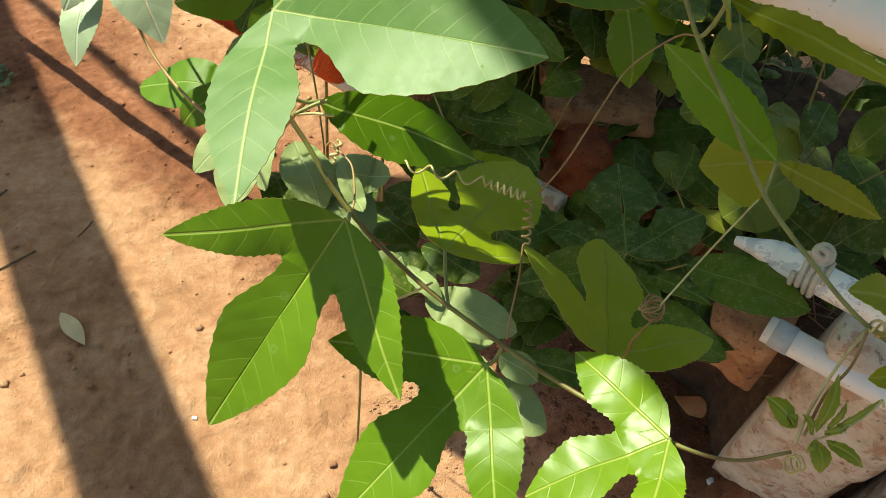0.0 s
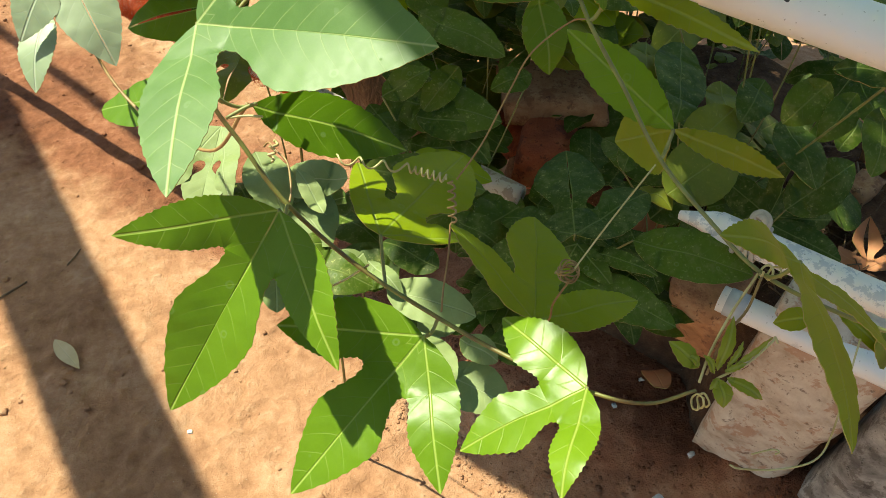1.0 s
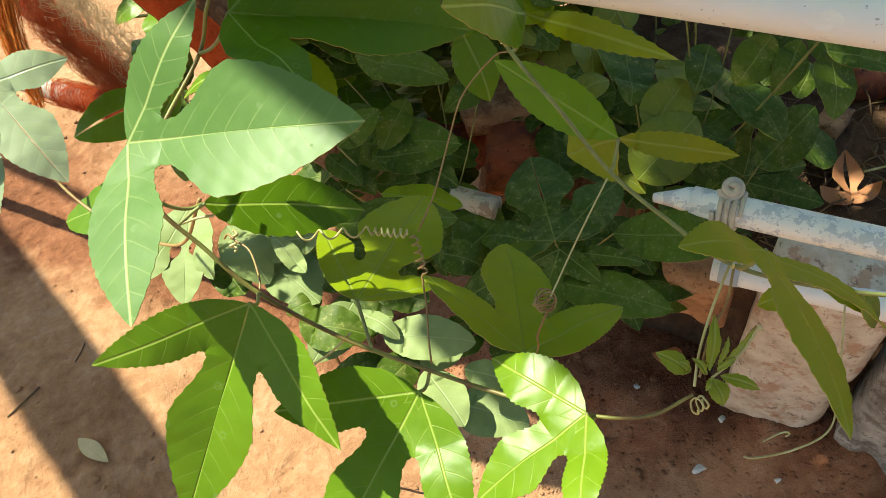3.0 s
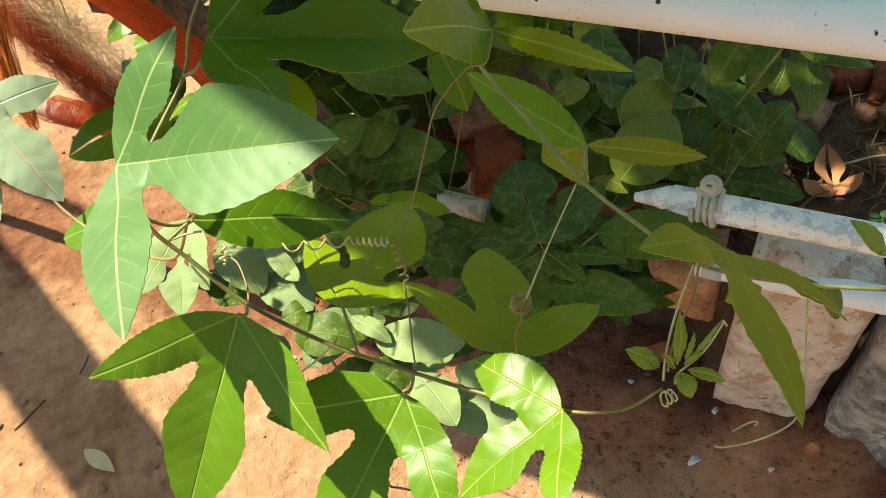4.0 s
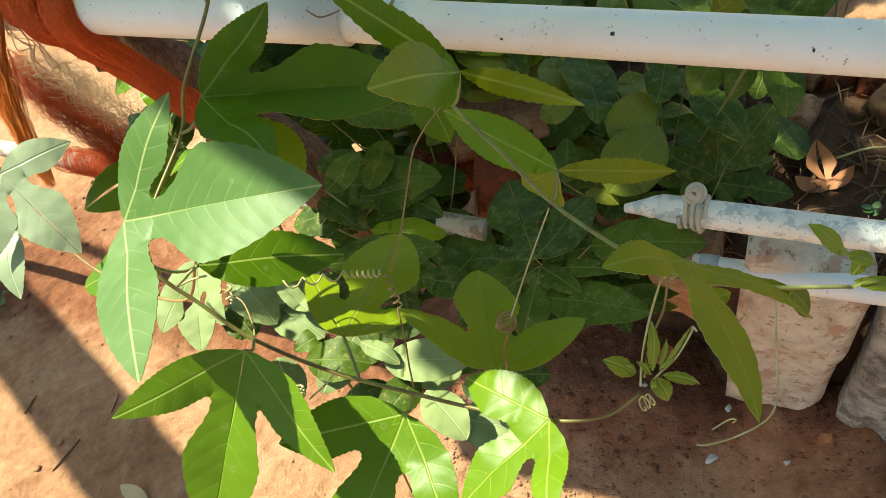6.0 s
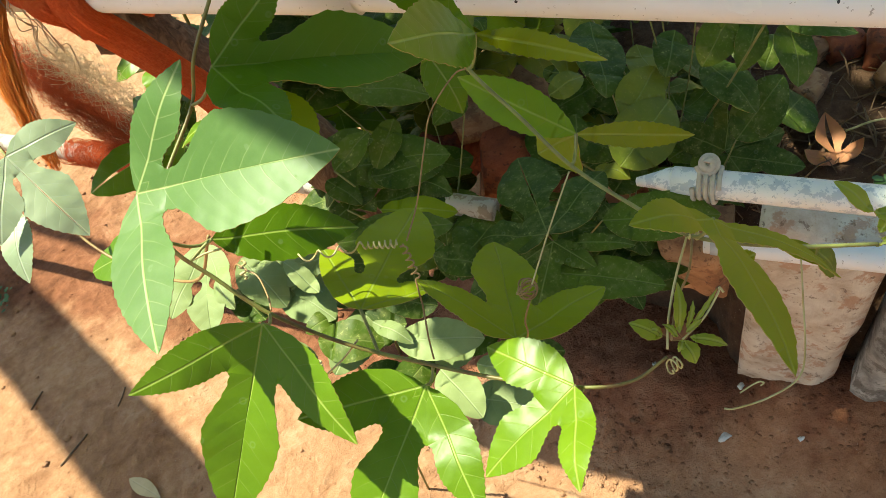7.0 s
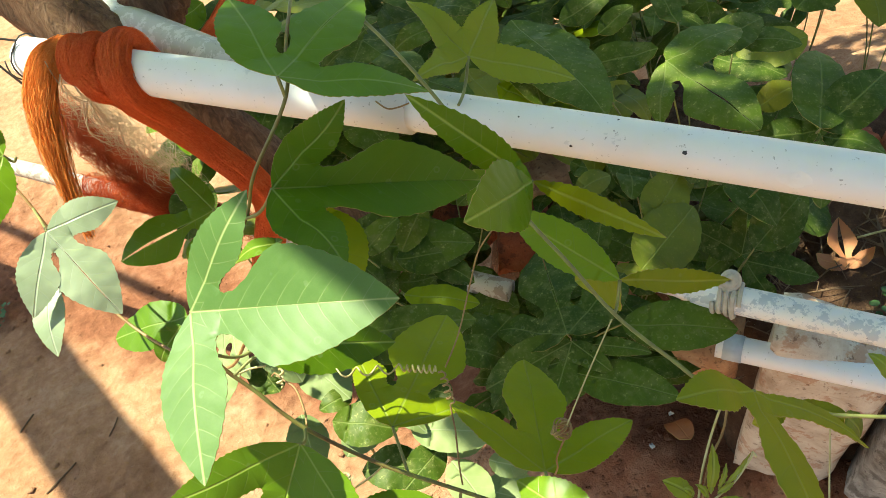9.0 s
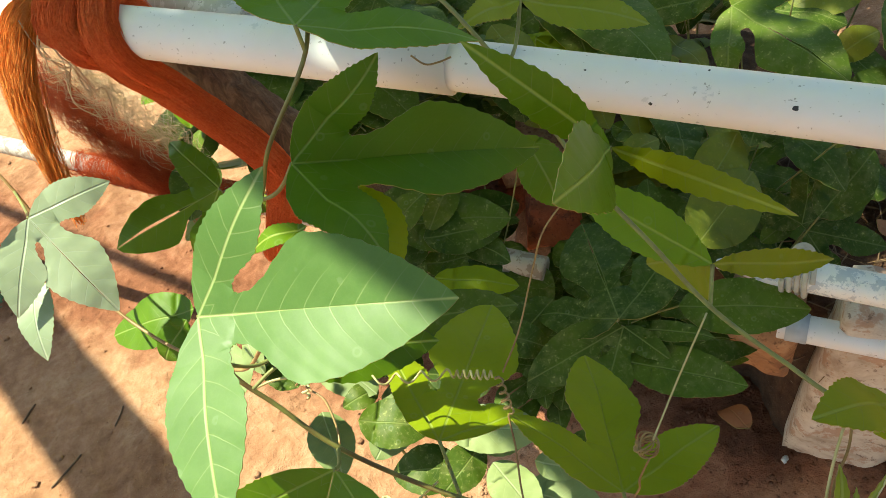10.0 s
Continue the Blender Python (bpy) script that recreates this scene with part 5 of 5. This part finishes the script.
tendril("tendril", [(0.451, 0.362, 1.016), (0.429, 0.348, 1.001), (0.410, 0.333, 0.986), (0.398, 0.320, 0.975)], 0.0009, "tendril")
tendril("tendril", [(0.459, 0.366, 1.007), (0.442, 0.350, 0.997), (0.422, 0.339, 0.990), (0.403, 0.322, 0.979)], 0.0009, "tendril_dark")
tendril("tendril", [(0.527, 0.331, 0.963), (0.512, 0.312, 0.943), (0.494, 0.290, 0.920), (0.479, 0.281, 0.910), (0.453, 0.283, 0.907), (0.429, 0.289, 0.909), (0.422, 0.292, 0.912)], 0.0007, "tendril")
tendril("tendril", [(0.437, 0.293, 0.917), (0.447, 0.292, 0.919), (0.453, 0.291, 0.919), (0.455, 0.289, 0.918), (0.452, 0.289, 0.917)], 0.0006, "tendril")
tendril("tendril", [(0.176, 0.524, 0.999), (0.179, 0.535, 1.002), (0.180, 0.553, 1.011), (0.174, 0.566, 1.013), (0.170, 0.576, 1.014), (0.166, 0.580, 1.008)], 0.0008, "tendril_dark")
tendril("tendril_coil", coil_points((0.174, 0.578, 1.013), (0.169, 0.572, 1.000), 2.5, 0.0028, 0.002, 10, 5), 0.0011, "tendril", 2)
tendril("tendril", [(0.223, 0.484, 0.962), (0.206, 0.488, 0.947), (0.189, 0.494, 0.934)], 0.0009, "tendril")
tendril("tendril_coil", coil_points((0.187, 0.503, 0.944), (0.184, 0.498, 0.936), 3, 0.0030, 0.0026, 10, 6), 0.0010, "tendril", 2)
tendril("tendril", [(0.597, 0.295, 0.974), (0.641, 0.304, 0.947), (0.686, 0.310, 0.917), (0.723, 0.328, 0.897)], 0.0008, "tendril_dark")
tendril("tendril", [(0.338, 0.669, 1.159), (0.344, 0.661, 1.153), (0.353, 0.658, 1.152), (0.362, 0.656, 1.153)], 0.0007, "tendril_dark")
tendril("petiole", [(0.144, 0.551, 1.059), (0.158, 0.553, 1.064), (0.166, 0.553, 1.066)], 0.0013, "stem_green")
tendril("tendril", [(0.144, 0.551, 1.059), (0.157, 0.549, 1.060), (0.168, 0.545, 1.060)], 0.0009, "tendril")
tendril("tendril", [(0.410, 0.319, 0.977), (0.429, 0.320, 0.984), (0.446, 0.325, 0.993), (0.449, 0.327, 0.995), (0.450, 0.324, 0.992)], 0.0008, "tendril")
tendril("tendril_coil", coil_points((0.392, 0.312, 0.968), (0.402, 0.312, 0.966), 2.5, 0.005, 0.004, 12, 7), 0.0007, "tendril", 2)
tendril("tendril_coil", coil_points((0.452, 0.362, 1.020), (0.462, 0.358, 1.016), 2.0, 0.004, 0.005, 12, 9), 0.0008, "tendril", 2)


def bud(j, tip, w, mats=("leaf_bud", "under_young"), up=(0.1, -0.45, 0.85), sd=50):
    return part("bud_leaf", blade(j, [tip], (w,), mats=mats, bow=0.003, wave=0.0025, tooth=0.0005, along=12, seed=sd, up=up), vine)


bud((0.399, 0.326, 0.983), (0.384, 0.342, 0.994), 0.30, sd=51)
bud((0.400, 0.327, 0.983), (0.394, 0.333, 0.988), 0.30, sd=52)
bud((0.410, 0.322, 0.981), (0.426, 0.342, 1.005), 0.13, sd=53)
bud((0.416, 0.321, 0.982), (0.429, 0.330, 0.994), 0.10, sd=54)
bud((0.418, 0.320, 0.982), (0.447, 0.327, 0.996), 0.05, sd=55)
bud((0.415, 0.317, 0.978), (0.434, 0.302, 0.968), 0.17, sd=56)
bud((0.410, 0.318, 0.977), (0.409, 0.305, 0.965), 0.42, sd=57)
bud((0.408, 0.321, 0.980), (0.403, 0.331, 0.988), 0.20, sd=58)
bud((0.414, 0.320, 0.981), (0.428, 0.320, 0.984), 0.14, sd=59)
bud((0.410, 0.318, 0.978), (0.403, 0.315, 0.973), 0.30, sd=60)
bud((0.577, 0.316, 0.989), (0.564, 0.342, 1.009), 0.24, sd=61)
bud((0.573, 0.306, 0.978), (0.590, 0.311, 0.987), 0.28, sd=62)
bud((0.572, 0.303, 0.975), (0.602, 0.283, 0.964), 0.16, sd=63)
bud((0.577, 0.316, 0.989), (0.592, 0.303, 0.980), 0.30, sd=64)
for i in range(5):
    bud((0.566 + 0.003 * i, 0.302, 0.972), (0.586 + 0.004 * i, 0.297 - 0.004 * (i % 3), 0.974 - 0.003 * i), 0.06, sd=65 + i)
bud((0.501, 0.349, 0.973), (0.483, 0.364, 0.955), 0.30, ("leaf_gold", "under_young"), sd=71)
bud((0.540, 0.330, 0.966), (0.551, 0.322, 0.933), 0.30, ("bed_yellow", "under_young"), sd=72)
bud((0.516, 0.350, 0.978), (0.556, 0.324, 0.936), 0.12, ("leaf_gold", "under_young"), sd=73)

# ---- what lies on the ground ----
for p, sz, sd, lab in (
    ((0.717, 0.639, 0.030), (0.020, 0.012, 0.010), 1, "small white stone chip on the red soil"),
    ((0.769, 0.840, 0.150), (0.008, 0.006, 0.004), 2, "small white stone chip on the red soil"),
    ((0.795, 0.544, 0.040), (0.009, 0.006, 0.005), 3, "small white stone chip on the red soil"),
    ((0.697, 0.800, 0.105), (0.007, 0.008, 0.005), 4, "small white stone chip on the red soil"),
    ((-0.059, 1.043, 0.006), (0.008, 0.007, 0.005), 5, "small white stone chip on the red soil"),
    ((0.784, 0.673, 0.110), (0.010, 0.009, 0.007), 6, "small white stone chip on the red soil"),
    ((0.560, 1.000, 0.060), (0.007, 0.006, 0.004), 7, "small white stone chip on the red soil"),
):
    ob = new("stone_chip", rock("chip", sz, MAT["chalk"], sd, 3, 0.45))
    ob.location = (p[0], p[1], ground_height(p[0], p[1]) + sz[2] * 0.25)
    tagged(ob, lab, "stone", "white chips on the soil")

fallen = thing("fallen_leaf", (-0.286, 1.291, 0.01), "pale dry leaf lying on the sunlit soil", "leaf")
part("leaf_blade", blade((-0.315, 1.335, 0.012), [(-0.262, 1.240, 0.014)], (0.17,), mats=("pale", "pale"), bow=0.004, seed=80, tooth=0.0), fallen)
sliver = thing("fallen_leaf", (0.638, 0.811, 0.10), "small pale dry leaf sliver on the shaded soil", "leaf")
part("leaf_blade", blade((0.630, 0.835, 0.105), [(0.640, 0.785, 0.095)], (0.22,), mats=("pale", "pale"), bow=0.002, seed=81, tooth=0.0), sliver)
curl = thing("fallen_leaf", (1.035, 0.745, 0.48), "curled orange-brown dry lobed leaf on dark bed soil", "leaf")
part("leaf_blade", blade((1.030, 0.735, 0.475), [(0.992, 0.768, 0.505), (1.065, 0.800, 0.520), (1.073, 0.728, 0.505)], (0.24, 0.26, 0.24), mats=("dry", "dry"), bow=-0.010, cup=5.0, seed=82, sinus=0.4), curl)
for j, t, w, lab in (
    ((0.70, 0.86, 0.50), (0.77, 0.93, 0.52), 0.3, "brown curled dry leaf caught in the bed"),
    ((1.12, 0.66, 0.47), (1.20, 0.70, 0.48), 0.2, "brown curled dry leaf on the bed"),
    ((0.73, 0.78, 0.58), (0.76, 0.73, 0.52), 0.3, "brown curled dry leaf caught in the bed"),
    ((0.62, 0.60, 0.50), (0.63, 0.66, 0.45), 0.25, "brown dry leaf hanging at the stones"),
    ((1.20, 0.62, 0.47), (1.15, 0.56, 0.48), 0.25, "brown curled dry leaf on the bed"),
):
    d = thing("dry_leaf", j, lab, "leaf", "dry leaves in the bed")
    part("leaf_blade", blade(j, [t], (w,), mats=("dry", "dry"), bow=0.012, cup=4.0, seed=int(j[0] * 100), tooth=0.0), d)

for a, b, r, lab in (
    ((-0.459, 1.482), (-0.384, 1.529), 0.0022, "short dry twig on the sunlit soil"),
    ((-0.504, 1.703), (-0.466, 1.738), 0.0022, "short dry twig on the sunlit soil"),
    ((-0.30, 1.56), (-0.27, 1.60), 0.0018, "short dry twig on the sunlit soil"),
):
    tw = thing("twig", (a[0], a[1], ground_height(*a)), lab, "twig", "twigs on the soil")
    m = ((a[0] + b[0]) / 2 + 0.004, (a[1] + b[1]) / 2)
    line_part("stick", [(*a, ground_height(*a) + r), (*m, ground_height(*m) + r * 1.5), (*b, ground_height(*b) + r)], r, MAT["twig"], tw, 6, 3)
straw = thing("twig", (1.11, 0.74, 0.49), "long pale dry stalk lying over the bed", "twig", "twigs on the bed")
line_part("stick", [(1.075, 0.765, 0.495), (1.12, 0.735, 0.51), (1.19, 0.68, 0.50), (1.28, 0.60, 0.49)], 0.0018, MAT["tendril"], straw, 6, 4)

# Litter of thin sticks on the bed.
rng = np.random.RandomState(77)
pieces = []
for i in range(1000):
    p = fence(rng.uniform(1.0, 1.6), rng.uniform(-0.1, 1.2), 0.47)
    ang, ln = rng.uniform(0, 6.28), rng.uniform(0.02, 0.09)
    q = p + vec((math.cos(ang) * ln, math.sin(ang) * ln, rng.uniform(-0.008, 0.02)))
    mid = (p + q) / 2 + vec((rng.uniform(-0.006, 0.006), rng.uniform(-0.006, 0.006), 0.004))
    pieces.append(tube([p + vec((0, 0, 0.004)), mid + vec((0, 0, 0.006)), q + vec((0, 0, 0.004))], rng.uniform(0.0005, 0.0020), 5))
v, f = join(pieces)
tagged(new("litter", mesh_of("litter", v, f, [MAT["twig"]])), "brown sticks and stalks littering the planting bed", "litter", kind="stuff")
# Small weeds among them.
pieces = []
for c in range(26):
    ctr = fence(rng.uniform(1.12, 1.5), rng.uniform(0.15, 0.75), 0.475)
    for k in range(16):
        o = ctr + vec((rng.uniform(-0.03, 0.03), rng.uniform(-0.03, 0.03), rng.uniform(0.005, 0.03)))
        r = rng.uniform(0.004, 0.009)
        ring = [o + vec((r * math.cos(w), r * math.sin(w), 0.25 * r * math.cos(w + k))) for w in np.linspace(0, 6.28, 8)[:-1]]
        pieces.append(([*ring, o + vec((0, 0, 0.15 * r))], [(q, (q + 1) % 7, 7) for q in range(7)]))
for c in range(5):
    ctr = vec((-0.53 + rng.uniform(-0.03, 0.03), 2.18 + rng.uniform(-0.05, 0.05), 0.012))
    for k in range(14):
        o = ctr + vec((rng.uniform(-0.02, 0.02), rng.uniform(-0.02, 0.02), rng.uniform(0.0, 0.02)))
        r = rng.uniform(0.004, 0.008)
        ring = [o + vec((r * math.cos(w), r * math.sin(w), 0.25 * r * math.cos(w + k))) for w in np.linspace(0, 6.28, 8)[:-1]]
        pieces.append(([*ring, o + vec((0, 0, 0.15 * r))], [(q, (q + 1) % 7, 7) for q in range(7)]))
v, f = join(pieces)
tagged(new("weeds", mesh_of("weeds", v, f, [MAT["weed"]])), "tiny round-leaved green weeds on the bed", "weeds", kind="stuff")

# Clods and grit on the soil.
rng = np.random.RandomState(5)
proto = [rock("clod", (1, 1, 0.6), MAT["soil"], 30 + k, 1, 0.3) for k in range(4)]
shapes = []
for me in proto:
    shapes.append(([vec(v.co) for v in me.vertices], [tuple(p.vertices) for p in me.polygons]))
    bpy.data.meshes.remove(me)
pieces = []
for i in range(2600):
    x, y = rng.uniform(-0.75, 1.15), rng.uniform(0.35, 2.9)
    r = 0.0016 + 0.008 * rng.uniform() ** 5 * (1.6 if noise.noise(Vector((x * 3, y * 3, 0))) > 0.1 else 0.7)
    vs, fs = shapes[i % 4]
    a = rng.uniform(0, 6.28)
    base = vec((x, y, ground_height(x, y) + r * 0.15))
    pieces.append(([base + r * vec((v[0] * math.cos(a) - v[1] * math.sin(a), v[0] * math.sin(a) + v[1] * math.cos(a), v[2])) for v in vs], fs))
v, f = join(pieces)
tagged(new("clods", mesh_of("clods", v, f, [MAT["soil"]])), "small clods and grit of red soil", "grit", kind="stuff")

# Crumbs along the foot of the bed, in its darkened soil colour.
pieces = []
for i in range(6500):
    p = fence(rng.uniform(0.84, 1.2), rng.uniform(-0.6, 0.5), 0)
    r = 0.0010 + 0.006 * rng.uniform() ** 4
    vs, fs = shapes[i % 4]
    base = vec((p[0], p[1], ground_height(p[0], p[1]) + r * 0.2))
    pieces.append(([base + r * v for v in vs], fs))
v, f = join(pieces)
tagged(new("crumbs", mesh_of("crumbs", v, f, [MAT["soil"]])), "dark crumbs of soil at the foot of the bed, moisture and shade in their colour", "grit", kind="stuff")

# ---- marks on the rail ----
def pipe_mark(name, at, r, size, mat, label, sd):
    """A thin flake on the face of the rail that looks towards the path."""
    ax = unit(UP_C - UP_B)
    at = vec(at)
    c = UP_B + ax * ((at - UP_B) @ ax)
    out = unit(at - c)
    side = np.cross(ax, out)
    rg = np.random.RandomState(sd)
    n = 14
    vs, top = [], []
    for w in np.linspace(0, 2 * math.pi, n + 1)[:-1]:
        q = rg.uniform(0.65, 1.1)
        da, db = size[0] * q * math.cos(w), size[1] * q * math.sin(w) / r
        o = out * math.cos(db) + side * math.sin(db)
        vs.append(c + ax * da + o * (r + 0.00025))
    vs.append(c + out * (r + 0.0004))
    return part(name, mesh_of(name, vs, [(i, (i + 1) % n, n) for i in range(n)], [MAT[mat]]), rail, label)


for at, size, mat in (
    ((0.512, 0.490, 1.129), (0.0024, 0.0018), "black"), ((0.453, 0.555, 1.125), (0.0015, 0.0012), "black"), ((0.490, 0.543, 1.140), (0.0009, 0.0013), "black"), ((0.431, 0.596, 1.140), (0.0010, 0.0007), "black"),
    ((0.560, 0.429, 1.118), (0.012, 0.008), "scuff"), ((0.599, 0.384, 1.120), (0.0010, 0.0018), "black"), ((0.629, 0.346, 1.107), (0.0026, 0.0014), "black"), ((0.633, 0.343, 1.117), (0.0016, 0.0010), "black"),
    ((0.637, 0.337, 1.113), (0.0022, 0.0009), "black"), ((0.644, 0.330, 1.115), (0.0018, 0.0008), "black"), ((0.636, 0.340, 1.103), (0.0028, 0.0016), "black"), ((0.641, 0.330, 1.108), (0.0012, 0.0008), "black"), ((0.648, 0.322, 1.110), (0.0016, 0.0009), "black"),
):
    pipe_mark("speck" if mat == "black" else "scuff_mark", at, 0.0191, size, mat, "", int(at[0] * 1000))

# ---- unseen tree added to shade the fence, its crown cut to the shade's edge ----
s_dir = vec(sun_dir)
tree = thing("unseen_shade_tree", (3.6, 1.2, 0), "unseen leafy tree added to shade the fence and bed", "tree")
lp = spline([(3.6, 1.2, 0, 0.10), (3.5, 1.25, 1.4, 0.09), (2.9, 1.3, 2.6, 0.07), (1.7, 1.3, 3.2, 0.05), (0.6, 1.2, 3.2, 0.03), (-0.1, 1.0, 3.0, 0.012)], 10)
v, f = tube(lp[:, :3], lp[:, 3], 16, rough=0.03, seed=3)
part("trunk", mesh_of("trunk", v, f, [MAT["bark"]]), tree)
rng = np.random.RandomState(12)
pieces = []
made = 0
a_s, b_s = unit(np.cross(s_dir, (0, 0, 1))), None
b_s = np.cross(s_dir, a_s)
while made < 7600:
    x, y = rng.uniform(0.3, 2.1), rng.uniform(-0.95, 1.65)
    if x < 0.365 + 0.37 * (1 - y) + (0.06 if y < 0.46 else 0.055) or (x < 0.62 and 0.60 < y < 1.06) or x > 2.1:
        continue
    gap = noise.noise(Vector((x * 7.0, y * 7.0, 2.0)))
    fine = noise.noise(Vector((x * 15.0, y * 13.0, 7.0)))
    dense = 0.86 < x < 1.04 and 0.36 < y < 0.56
    if not dense and ((x > 1.42 and y > 0.85 and fine > -0.12) or gap > (0.62 if x < 1.5 else 0.42) or (x > 0.98 and y > 0.2 and fine > 0.22)):
        continue
    made += 1
    c = vec((x, y, 0)) + s_dir * rng.uniform(2.9, 3.9)
    a = unit(a_s * rng.uniform(-1, 1) + b_s * rng.uniform(-1, 1) + s_dir * rng.uniform(-0.4, 0.4))
    b = unit(np.cross(s_dir + 0.4 * vec(rng.uniform(-1, 1, 3)), a))
    ln, wd = rng.uniform(0.026, 0.042), rng.uniform(0.015, 0.024)
    vs = [c - a * ln, c - a * ln * 0.3 + b * wd, c + a * ln * 0.4 + b * wd * 0.8, c + a * ln, c + a * ln * 0.4 - b * wd * 0.8, c - a * ln * 0.3 - b * wd]
    pieces.append((vs, [(0, 1, 2, 3), (0, 3, 4, 5)]))
v, f = join(pieces)
tagged(part("crown", mesh_of("crown", v, f, [MAT["canopy"]]), tree), kind="stuff")

# Unseen overhead timbers, added so that their shadows cross the path and the vine.
drift = vec((-s_dir[0] / s_dir[2], -s_dir[1] / s_dir[2], 0)) * 2.6


def shadow_beam(start, end, width, posts, label):
    """An unseen flat timber whose shadow's middle runs on the ground from start to end; posts: metres along it."""
    a, b = (vec((*p, 0)) - drift + vec((0, 0, 2.6)) for p in (start, end))
    run = unit(b - a)
    wid = np.cross((0, 0, 1), run)
    ob = thing("shadow_beam", (a + b) / 2, label, "beam", "beams of the pergola")
    bm = bmesh.new()
    bmesh.ops.create_cube(bm, size=1.0)
    for q in bm.verts:
        q.co = Vector((a + b) / 2 + (b - a) * q.co.x + wid * q.co.y * width + vec((0, 0, 1)) * q.co.z * 0.04)
    bmesh.ops.bevel(bm, geom=bm.edges[:], offset=0.006, segments=2)
    me = bpy.data.meshes.new("timber")
    bm.to_mesh(me)
    bm.free()
    me.materials.append(MAT["bark"])
    part("timber", me, ob)
    for d in posts:
        top = a + run * d
        pv, pf = tube([vec((top[0], top[1], 0)), vec((top[0], top[1], 1.3)), vec((top[0], top[1], 2.58))], 0.045, 14)
        part("post", mesh_of("post", pv, pf, [MAT["bark"]]), ob)
    return ob


beam = shadow_beam((-1.22, 4.329), (0.88, -2.349), 0.20, (0.2, 6.8), "unseen timber beam added to cast the wide shadow band on the path")
# Added round bar, out of view, for the thin shadow band.
batten_a, batten_b = (vec((x, y, 0)) - drift + vec((0, 0, 2.56)) for x, y in ((-0.80, 3.11), (0.02, 1.80)))
bv, bf = tube([batten_a, (batten_a + batten_b) / 2, batten_b], 0.020, 10)
part("batten", mesh_of("batten", bv, bf, [MAT["bark"]]), beam)
# Second added timber: its edge draws the shade line over the leaves.
shadow_beam((0.654, 0.46), (1.749, -2.5), 0.12, (1.75, 3.1), "unseen timber beam added to cast the shade edge on the vine")
